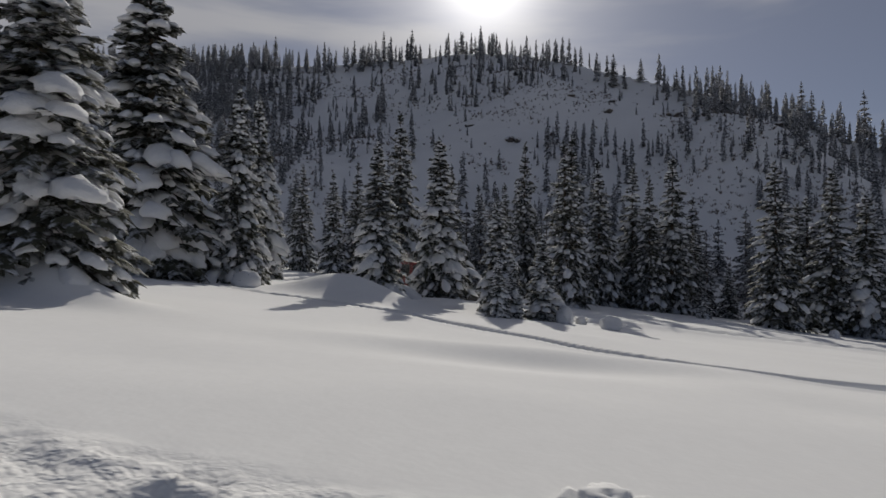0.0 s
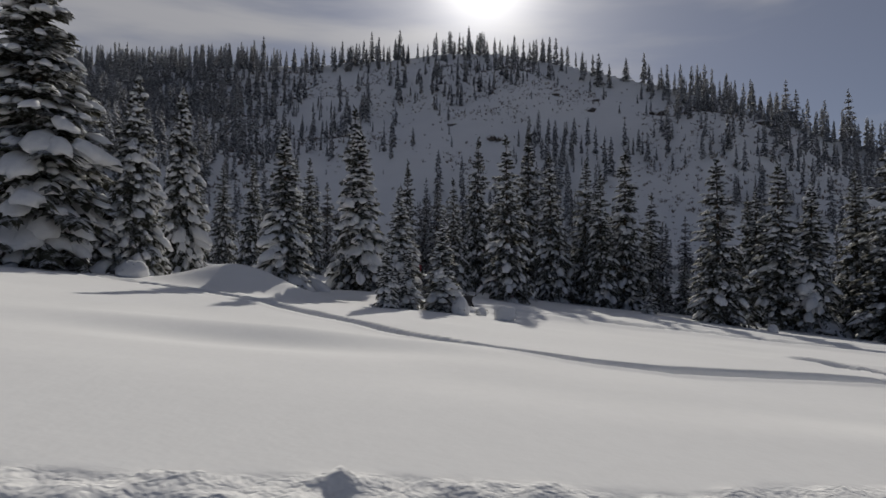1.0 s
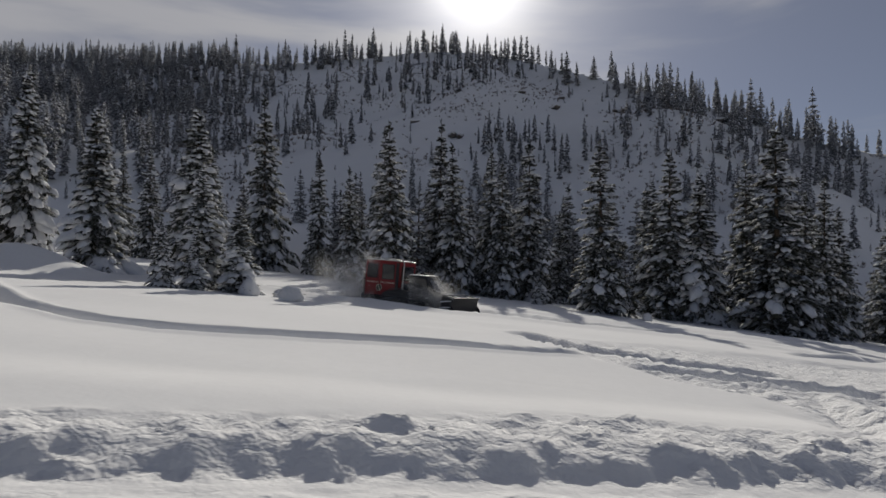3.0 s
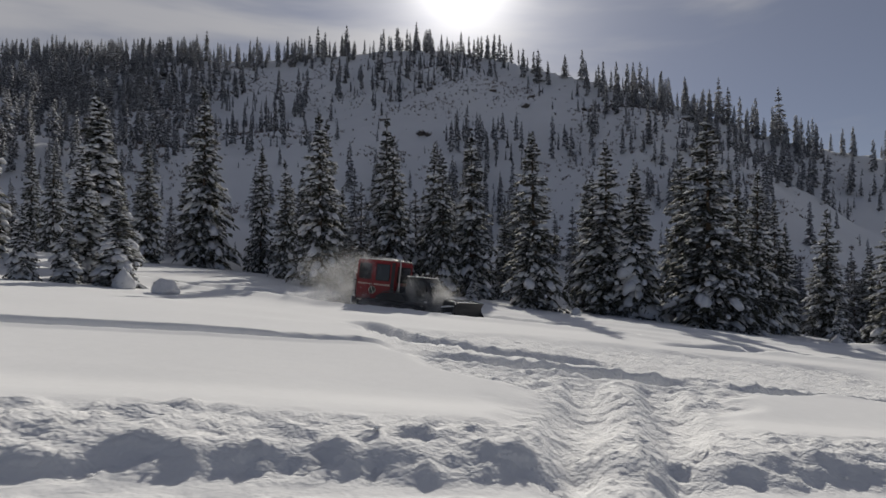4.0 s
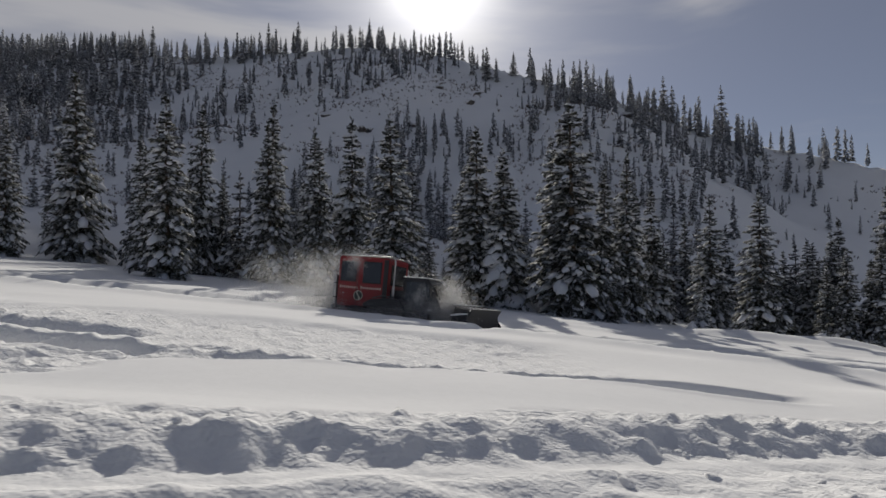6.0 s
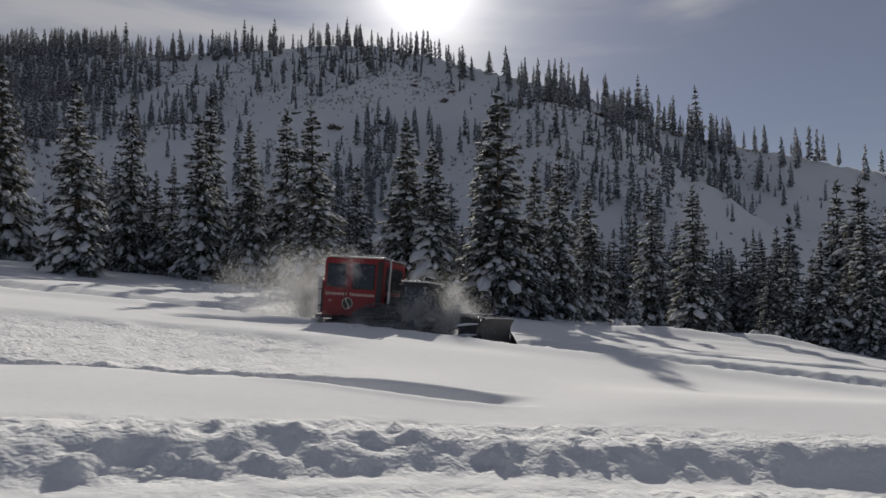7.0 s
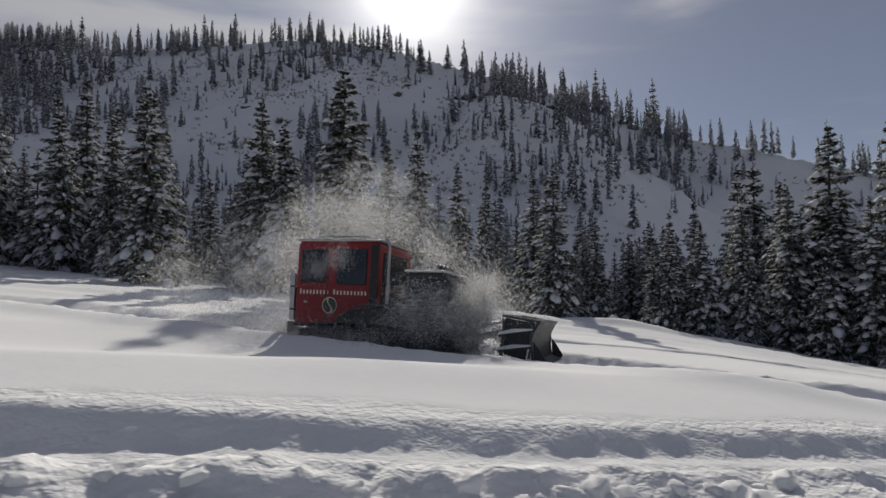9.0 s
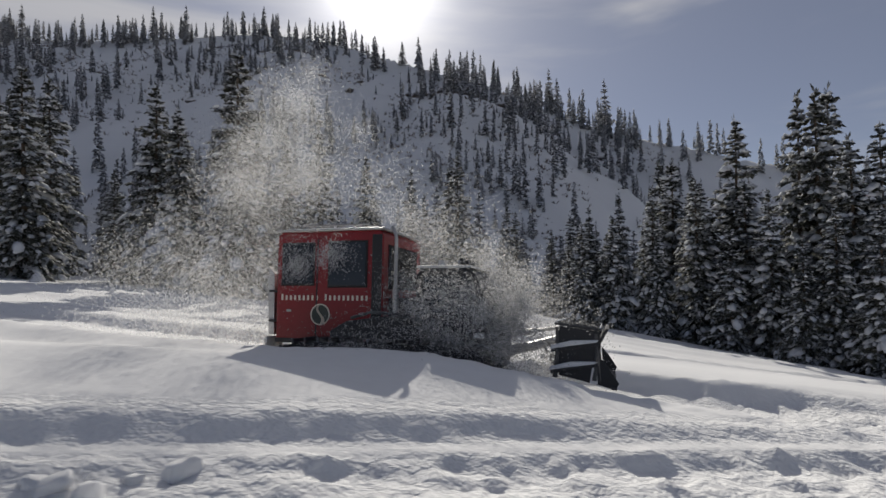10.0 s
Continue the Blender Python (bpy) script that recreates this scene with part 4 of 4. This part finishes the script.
    for y in (-0.9, -0.3, 0.3, 0.9):
        part("rib", prism([(front - 0.04, 0.10), (front - 0.34, 0.25), (front - 0.36, 0.7), (front - 0.04, 0.95)], y, y + 0.05), DARK, blade)
    for z in (0.24, 0.62):
        part("cross_bar", box(front - 0.26, -half, z, front - 0.04, half, z + 0.09, 0.015), DARK, blade)
        part("bar_snow", box(front - 0.27, -half + 0.03, z + 0.09, front - 0.04, half - 0.03, z + 0.125, 0.012), SNOW_BRANCH, blade, "snow lying on the bar")
    for side in (-1, 1):
        y = side * (half + 0.02)
        part("end_plate", prism([(rear_x + 0.1, 0.12), (front + 0.10, 0.0), (front + 0.02, 0.45), (front + 0.06, 0.94), (rear_x + 0.08, 1.0), (rear_x, 0.62)], y - 0.025, y + 0.025, 0.008), DARK, blade, "black ribbed end plate")
        for z in (0.22, 0.60):
            rail = prism([(rear_x - 0.06, z - 0.08), (front + 0.02, z + 0.10), (front + 0.02, z + 0.16), (rear_x - 0.06, z - 0.02)], y + side * 0.02 - 0.05, y + side * 0.02 + 0.06, 0.012)
            part("ledge", rail, DARK, blade)
            snow = prism([(rear_x - 0.08, z - 0.03), (rear_x + 0.25, z + 0.05), (front, z + 0.15), (front + 0.03, z + 0.20), (rear_x + 0.3, z + 0.16), (rear_x - 0.06, z + 0.05)], y + side * 0.02 - 0.05, y + side * 0.02 + 0.08, 0.02)
            part("ledge_snow", snow, SNOW_BRANCH, blade, "strip of packed snow")
        for x, top in ((rear_x + 0.03, 0.98), (front - 0.02, 0.9)):
            post = bmesh.new()
            tube([(x, y + side * 0.03, 0.08), (x + 0.02, y + side * 0.04, 0.5), (x, y + side * 0.03, top)], [0.05, 0.04, 0.03], 7, post)
            part("plate_post", post, DULL, blade)
        part("post_snow", prism([(front - 0.10, 0.02), (front + 0.04, 0.02), (front + 0.0, 0.44), (front - 0.06, 0.40)], y + side * 0.03 - 0.02, y + side * 0.03 + 0.04, 0.012), SNOW_BRANCH, blade, "snow packed on the plate's edge")
        tip = prism([(front + 0.10, 0.0), (front + 0.36, -0.02), (front + 0.40, 0.06), (front + 0.20, 0.34), (front + 0.05, 0.5)], y - 0.02, y + 0.02, 0.006)
        part("tip_plate", tip, DARK, blade)
    part("cutting_edge", prism([(front + 0.08, 0.0), (front + 0.30, -0.05), (front + 0.31, -0.02), (front + 0.12, 0.06)], -half, half), DULL, blade)
    edge = bmesh.new()
    for k in range(27):
        y = -half + 0.108 * k
        box(front + 0.28, y, -0.06, front + 0.37, y + 0.07, -0.02, 0.0, 1, edge)
    part("cutting_teeth", edge, DULL, blade)
    frame_bm = bmesh.new()
    tube([(front + 0.04, -half, 0.98), (rear_x, -half, 1.04), (rear_x - 0.02, half, 1.04), (front + 0.04, half, 0.98), (front + 0.04, -half, 0.98)], 0.03, 6, frame_bm)
    for y in (-0.7, 0.0, 0.7):
        tube([(rear_x, y, 1.04), (front + 0.02, y, 0.98)], 0.022, 6, frame_bm)
    part("top_frame", frame_bm, DULL, blade, "open steel frame with a pale rim")
    # Thin snow-white tubes stand in for light catching the frame's rim.
    frost = bmesh.new()
    tube([(rear_x, -half, 1.075), (rear_x - 0.01, -0.2, 1.075), (rear_x - 0.02, half, 1.075)], [0.012, 0.02, 0.014], 5, frost)
    tube([(front + 0.04, -half, 1.01), (front + 0.04, 0.3, 1.015), (front + 0.04, half, 1.01)], [0.012, 0.018, 0.012], 5, frost)
    part("frame_lit_rim", frost, SNOW_BRANCH, blade, "thin pale rim standing in for light on the frame")
    SWUNG.append(blade)
    return cat


SNOWCAT = build_snowcat()


# ---- powder thrown up by the machine ----
def puff_mesh(name, seed, radius, count, squash=(1, 1, 1)):
    """A cloud of small soft tufts of powder, thick in the middle and thin at its edge, with wisps."""
    rng = np.random.RandomState(seed)
    knots = rng.normal(0, 0.42, (9, 3)) * radius
    which = rng.randint(9, size=count)
    size = (0.16 + 0.34 * rng.rand(9))[which][:, None] * radius
    centre = (knots[which] + rng.normal(0, 1, (count, 3)) * size) * np.array(squash)
    grain = rng.uniform(0.012, 0.034, (count, 1, 1))
    a, b = rng.normal(0, 1, (count, 3)), rng.normal(0, 1, (count, 3))
    a /= np.linalg.norm(a, axis=1, keepdims=True)
    b -= a * (a * b).sum(1, keepdims=True)
    b /= np.linalg.norm(b, axis=1, keepdims=True)
    turn = np.arange(4) * math.pi / 2
    rim = (a[:, None] * np.cos(turn)[None, :, None] + b[:, None] * np.sin(turn)[None, :, None]) * grain * rng.uniform(0.7, 1.2, (count, 4, 1))
    verts = np.concatenate([centre[:, None], centre[:, None] + rim], 1).reshape(-1, 3)
    fan = np.array([(0, 1 + k, 1 + (k + 1) % 4) for k in range(4)])
    faces = (np.arange(count)[:, None, None] * 5 + fan[None]).reshape(-1, 3)
    data = mesh_from(name, verts, faces)
    data.attributes.new("core", "FLOAT", "POINT").data.foreach_set("value", np.tile(np.array([1, 0, 0, 0, 0], np.float32), count))
    return data


PUFFS = [puff_mesh("powder", 1, 0.55, 4800), puff_mesh("powder", 2, 0.8, 7200), puff_mesh("powder", 3, 1.25, 12500), puff_mesh("powder", 4, 1.25, 12500), puff_mesh("powder", 5, 1.6, 15500, (1.2, 1, 1.1))]
# form, then seconds with the place in the machine's own space (ahead, left, up)
CLOUDS = [
    (0, ((0, 2.9, -0.8, 0.4), (5, 2.8, -1.0, 0.5), (10, 2.9, -1.2, 0.5))),
    (0, ((0, 2.5, -1.1, 0.5), (5, 2.4, -1.2, 0.8), (10, 2.6, -1.3, 0.9))),
    (1, ((0, 2.0, -1.3, 0.6), (5, 1.9, -1.4, 1.0), (8, 2.2, -1.3, 1.3), (10, 2.3, -1.2, 1.35))),
    (1, ((0, 1.2, -1.6, 0.6), (5, 1.2, -1.7, 0.7), (8, 1.6, -1.5, 1.2), (10, 1.7, -1.4, 1.7))),
    (1, ((0, 0.4, -1.8, 0.5), (5, 0.3, -1.9, 0.5), (8, 0.8, -1.7, 0.8), (10, 0.9, -1.6, 1.2))),
    (1, ((0, -0.6, -1.9, 0.4), (5, -0.5, -2.0, 0.4), (10, -0.4, -2.0, 0.5))),
    (1, ((0, -1.8, -1.9, 0.4), (5, -1.6, -2.0, 0.4), (10, -1.8, -2.0, 0.4))),
    (2, ((0, 1.5, 0.6, 0.6), (5, 1.5, 0.4, 0.9), (7.5, 2.0, -0.5, 1.2), (9, 1.6, 0.2, 2.2), (10, 1.0, 0.6, 2.7))),
    (2, ((0, 0.2, 1.6, 0.6), (5, 0.6, 1.2, 1.0), (7.5, 1.2, 0.4, 1.8), (9, 0.2, 0.8, 3.2), (10, -0.8, 0.9, 3.7))),
    (3, ((0, -2.8, -0.4, 0.8), (5, -3.2, -0.5, 1.0), (7.5, -3.4, -0.2, 1.6), (9, -1.4, 0.8, 4.0), (10, -2.6, 0.9, 4.8))),
    (3, ((0, -3.4, 0.5, 0.9), (5, -3.9, 0.6, 1.4), (7.5, -4.0, 0.4, 1.9), (9, -2.6, 0.8, 4.2), (10, -4.2, 0.9, 5.8))),
    (3, ((0, -4.2, -0.5, 0.6), (5, -4.5, -0.8, 1.0), (7.5, -4.8, -0.5, 1.5), (9, -4.2, 0.5, 3.2), (10, -5.2, 0.6, 4.6))),
    (4, ((0, -5.0, 0.2, 0.7), (5, -5.2, 0.4, 1.2), (7.5, -5.6, 0.5, 1.6), (9, -5.2, 0.8, 2.4), (10, -6.2, 0.8, 3.0))),
    (3, ((0, -3.8, -1.2, 0.4), (5, -4.0, -1.4, 0.5), (10, -4.2, -1.0, 0.9))),
    (4, ((0, -6.2, 0.0, 0.5), (5, -6.4, 0.2, 0.8), (8, -6.8, 0.4, 1.0), (10, -7.4, 0.6, 1.5))),
    (4, ((0, -4.4, 1.2, 0.8), (5, -4.6, 1.4, 1.2), (8, -4.8, 1.4, 1.8), (10, -5.4, 1.6, 2.2))),
    (1, ((0, -2.2, -1.0, 3.0), (5, -2.2, -1.1, 2.6), (8, -1.6, -1.3, 2.5), (10, -2.0, -1.45, 2.6))),
    (1, ((0, 0.6, -1.2, 1.4), (5, 0.4, -1.3, 1.3), (8, 0.9, -1.3, 1.5), (10, 0.6, -1.35, 1.9))),
]
CLOUDS += [
    (3, ((0, -3.0, 0.3, 0.8), (7.5, -2.6, 0.4, 2.0), (9, -1.5, 0.8, 4.2), (9.5, -1.9, 0.8, 5.0), (10, -3.7, 0.9, 6.6))),
    (4, ((0, -5.0, 0.5, 0.8), (8, -4.5, 0.8, 1.6), (9, -3.5, 0.9, 3.0), (10, -5.0, 1.0, 5.2))),
    (4, ((0, -6.0, -0.5, 0.5), (8, -6.6, -0.3, 0.8), (10, -6.6, 0.0, 2.0))),
    (1, ((0, 2.6, -0.5, 0.6), (5, 2.6, -0.6, 0.8), (10, 2.7, -0.7, 0.9))),
    (1, ((0, 2.3, 0.2, 0.9), (5, 2.3, 0.0, 1.3), (10, 2.3, 0.1, 1.6))),
    (0, ((0, 2.4, -1.2, 1.0), (5, 2.3, -1.2, 1.3), (10, 2.2, -1.1, 1.7))),
    (1, ((0, 1.9, 0.4, 1.2), (5, 1.9, 0.3, 1.7), (10, 1.7, 0.4, 2.3))),
]
CLOUD_OBJECTS = []
for number, (form, stations) in enumerate(CLOUDS):
    cloud = part_of("snow_cloud", PUFFS[form], FLAKES)
    tagged(cloud, "drifting cloud of fine powder snow beside the snowcat", "snow cloud", "powder snow in the air", "stuff")
    CLOUD_OBJECTS.append((cloud, stations, number * 47))


# ---- small things: snowed-in saplings, rocks and brush ----
def snow_lump(x, y, w, h, seed, lean=0.0):
    """A sapling bent under a cap of snow, with twigs showing."""
    rng = np.random.RandomState(seed)
    root = tagged(new("buried_sapling"), "small sapling buried under a round cap of snow", "sapling", "snowed-in saplings")
    v, f = ball(3)
    n = np.array([noise.noise(Vector(p) * 1.9 + Vector((seed, 0, 0))) for p in v])[:, None]
    v = v * (1 + 0.22 * n)
    v = np.stack([v[:, 0] * w * (1.1 - 0.62 * np.clip(v[:, 2] + 0.35, 0, 1.35)) + lean * h * (v[:, 2] + 1) / 2, v[:, 1] * w * 0.9, (v[:, 2] * 0.55 + 0.38) * h], 1)
    cap = part_of("snow_cap", mesh_from("snow_cap", v, f), SNOW_BRANCH, root, smooth=True)
    pts = rng.normal(0, 1, (26, 3))
    pts /= np.linalg.norm(pts, axis=1, keepdims=True)
    way = pts * np.array([1, 1, 0.3])
    side = np.cross(way, (0, 0, 1.0))
    base = pts * np.array([w, w * 0.9, 0.5 * h]) * 0.8 + np.array([0, 0, 0.42 * h])
    a, b = leaf_block(base, way, side, np.tile((0, 0, 1.0), (26, 1)), 0.18 * h + 0.1, 0.03, 0.02)
    part_of("twigs", mesh_from("twigs", a, b), NEEDLES, root)
    root.matrix_basis = pose(x, y, height_at(x, y) - 0.08, 0, 0, seed * 40)
    return cap


snow_lump(7.1, 30.2, 0.55, 1.25, 1)
snow_lump(9.6, 29.6, 0.7, 0.95, 2, -0.25)
snow_lump(8.4, 31.6, 0.4, 0.6, 3)
snow_lump(58.2, 46.5, 0.5, 1.1, 4)
snow_lump(72.0, 49.5, 0.6, 0.9, 5)
snow_lump(36.5, 49.2, 0.5, 0.8, 6)
snow_lump(-11.6, 29.8, 0.9, 1.1, 7)


def rock(x, y, size, seed):
    v, f = ball(3)
    n = np.array([noise.noise(Vector(p) * 1.6 + Vector((0, seed * 3.1, 0))) + 0.5 * noise.noise(Vector(p) * 4.3 + Vector((seed, 0, 0))) for p in v])[:, None]
    v = v * (1 + 0.5 * n) * np.array([1.5, 0.9, 0.75]) * size
    root = tagged(new("rock"), "dark rock breaking through the snow of the hillside", "rock", "rocks on the hill")
    part_of("stone", mesh_from("stone", v, f), ROCK, root)
    w = v * np.array([1.02, 1.02, 1.0])
    top = mesh_from("rock_snow", np.stack([w[:, 0], w[:, 1] + 0.12 * size, w[:, 2] * 0.55 + 0.42 * size], 1), f)
    part_of("rock_snow", top, SNOW_BRANCH, root, smooth=True)
    root.matrix_basis = pose(x, y, float(hill(np.array([x]), np.array([y]))[0]) + 0.1 * size, 0, 0, seed * 63)


ROCK_RNG = random.Random(4)
for x, y, size in ((85, 198, 1.7), (83, 200, 1.2), (23.2, 188, 1.6), (25.4, 187, 1.2), (40, 196, 1.4), (62, 205, 1.3), (66, 214, 1.0), (52, 222, 1.2), (110, 180, 1.3), (128, 176, 1.0), (95, 206, 1.2), (10, 201, 1.0), (150, 190, 1.2)):
    rock(x, y, size, ROCK_RNG.randrange(90))


def hill_brush():
    """Bare brush and seedlings poking out of the snow on the hill: tufts of thin twigs, in one mesh."""
    rng = np.random.RandomState(9)
    n = 22000
    x = 45 + rng.uniform(-1, 1, n) * 190
    y = 88 + 225 * rng.rand(n)
    yr = np.interp(x, RIDGE_X, RIDGE_Y)
    u = (y - 78) / (yr - 78)
    keep = (u < 0.99) & (rng.rand(n) < 0.05 + 0.95 * ease(0.42, 0.66, value_noise(x, y, 17, 50)) * ease(0.05, 0.3, u))
    x, y = x[keep], y[keep]
    z = hill(x, y)
    per = 6
    base = np.repeat(np.stack([x, y, z - 0.1], 1), per, 0)
    size = np.repeat(rng.uniform(0.4, 1.3, len(x)), per)[:, None]
    a = rng.uniform(0, 6.28, len(base))
    spread = rng.uniform(0.15, 0.9, len(base))
    way = np.stack([np.cos(a) * spread, np.sin(a) * spread, np.ones(len(base))], 1)
    base[:, :2] += way[:, :2] * 0.3
    side = np.stack([-np.sin(a), np.cos(a), 0 * a], 1)
    up = np.stack([np.cos(a), np.sin(a), 0 * a], 1)
    v, f = leaf_block(base, way, side, up, size * rng.uniform(0.6, 1.1, (len(base), 1)), 0.10 * size, 0.06 * size)
    tagged(part_of("hill_brush", mesh_from("hill_brush", v, f), BRUSH), "bare brown brush poking through the hillside snow", "brush", kind="stuff")


hill_brush()


# ---- blocks of snow broken from the bank ----
def chunk_mesh(seed):
    rng = np.random.RandomState(seed)
    v, f = ball(3)
    v = np.sign(v) * np.abs(v) ** 0.62
    n = np.array([noise.noise(Vector(q) * 1.7 + Vector((seed * 2.3, 0, 0))) + 0.4 * noise.noise(Vector(q) * 5 + Vector((0, seed, 0))) for q in v])[:, None]
    return mesh_from("snow_block", v * (1 + 0.32 * n) * rng.uniform((0.8, 0.6, 0.4), (1.3, 1.0, 0.75)), f)


CHUNKS = [chunk_mesh(k) for k in range(5)]
CHUNK_RNG = random.Random(31)


def chunk(x, y, size):
    ob = part_of("snow_block", CHUNKS[CHUNK_RNG.randrange(5)], SNOW_GROUND, smooth=True)
    tagged(ob, "loose block of snow broken from the road bank", "snow block", "snow blocks along the bank")
    ob.matrix_basis = pose(x, y, height_at(x, y) + 0.06 * size, CHUNK_RNG.uniform(-20, 20), CHUNK_RNG.uniform(-20, 20), CHUNK_RNG.uniform(0, 360)) @ Matrix.Diagonal((size, size, size, 1))


chunk(1.0, 1.55, 0.2)
chunk(1.28, 1.5, 0.15)
chunk(0.75, 1.55, 0.13)
for k in range(22):  # thrown up along the lip of the bank
    x = CHUNK_RNG.uniform(9, 36)
    chunk(x, road_line(x) + float(np.interp(x, (9, 20, 31, 36), (4.7, 5.8, 6.2, 6.8))) + CHUNK_RNG.gauss(0, 0.4), CHUNK_RNG.uniform(0.02, 0.045))
for k in range(34):
    x = CHUNK_RNG.uniform(36, 52)
    chunk(x, road_line(x) + 5.4 + CHUNK_RNG.gauss(0, 0.45), CHUNK_RNG.uniform(0.03, 0.11))
for k in range(16):
    x = CHUNK_RNG.uniform(52.5, 56.5)
    chunk(x, road_line(x) + 5.15 + CHUNK_RNG.gauss(0, 0.14), CHUNK_RNG.uniform(0.06, 0.14))



# ---- what moves ----
def cat_at(t):
    keys = [r[0] for r in CAT_ROWS]
    return cat_pose(*(float(np.interp(t, keys, [r[k] for r in CAT_ROWS])) for k in (1, 2, 3, 4)))


def motions():
    walk(SNOWCAT, [(r[0], cat_pose(*r[1:])) for r in CAT_ROWS])
    walk(SWUNG[0], [(t, blade_pose(yaw)) for t, yaw in ((0, -12), (7, -13), (8, -13), (9, -2), (10, 0))])
    speed = 6.1
    for ob, x, y, r in WHEELS:
        walk(ob, [(t, pose(x, y, 0.42, 0, (math.degrees(speed * t / 0.42)) % 360, 0)) for t in np.linspace(0, 10, 101)])
    for cloud, stations, turn in CLOUD_OBJECTS:
        rows = []
        for t in np.linspace(0, 10, 21):
            keys = [s[0] for s in stations]
            a, b, c = (float(np.interp(t, keys, [s[k] for s in stations])) for k in (1, 2, 3))
            rows.append((t, cat_at(t) @ pose(a + 0.12 * math.sin(2.1 * t + turn), b, c + 0.1 * math.sin(1.7 * t + turn), 5 * t, -7 * t, turn + 9 * t)))
        walk(cloud, rows)


motions()
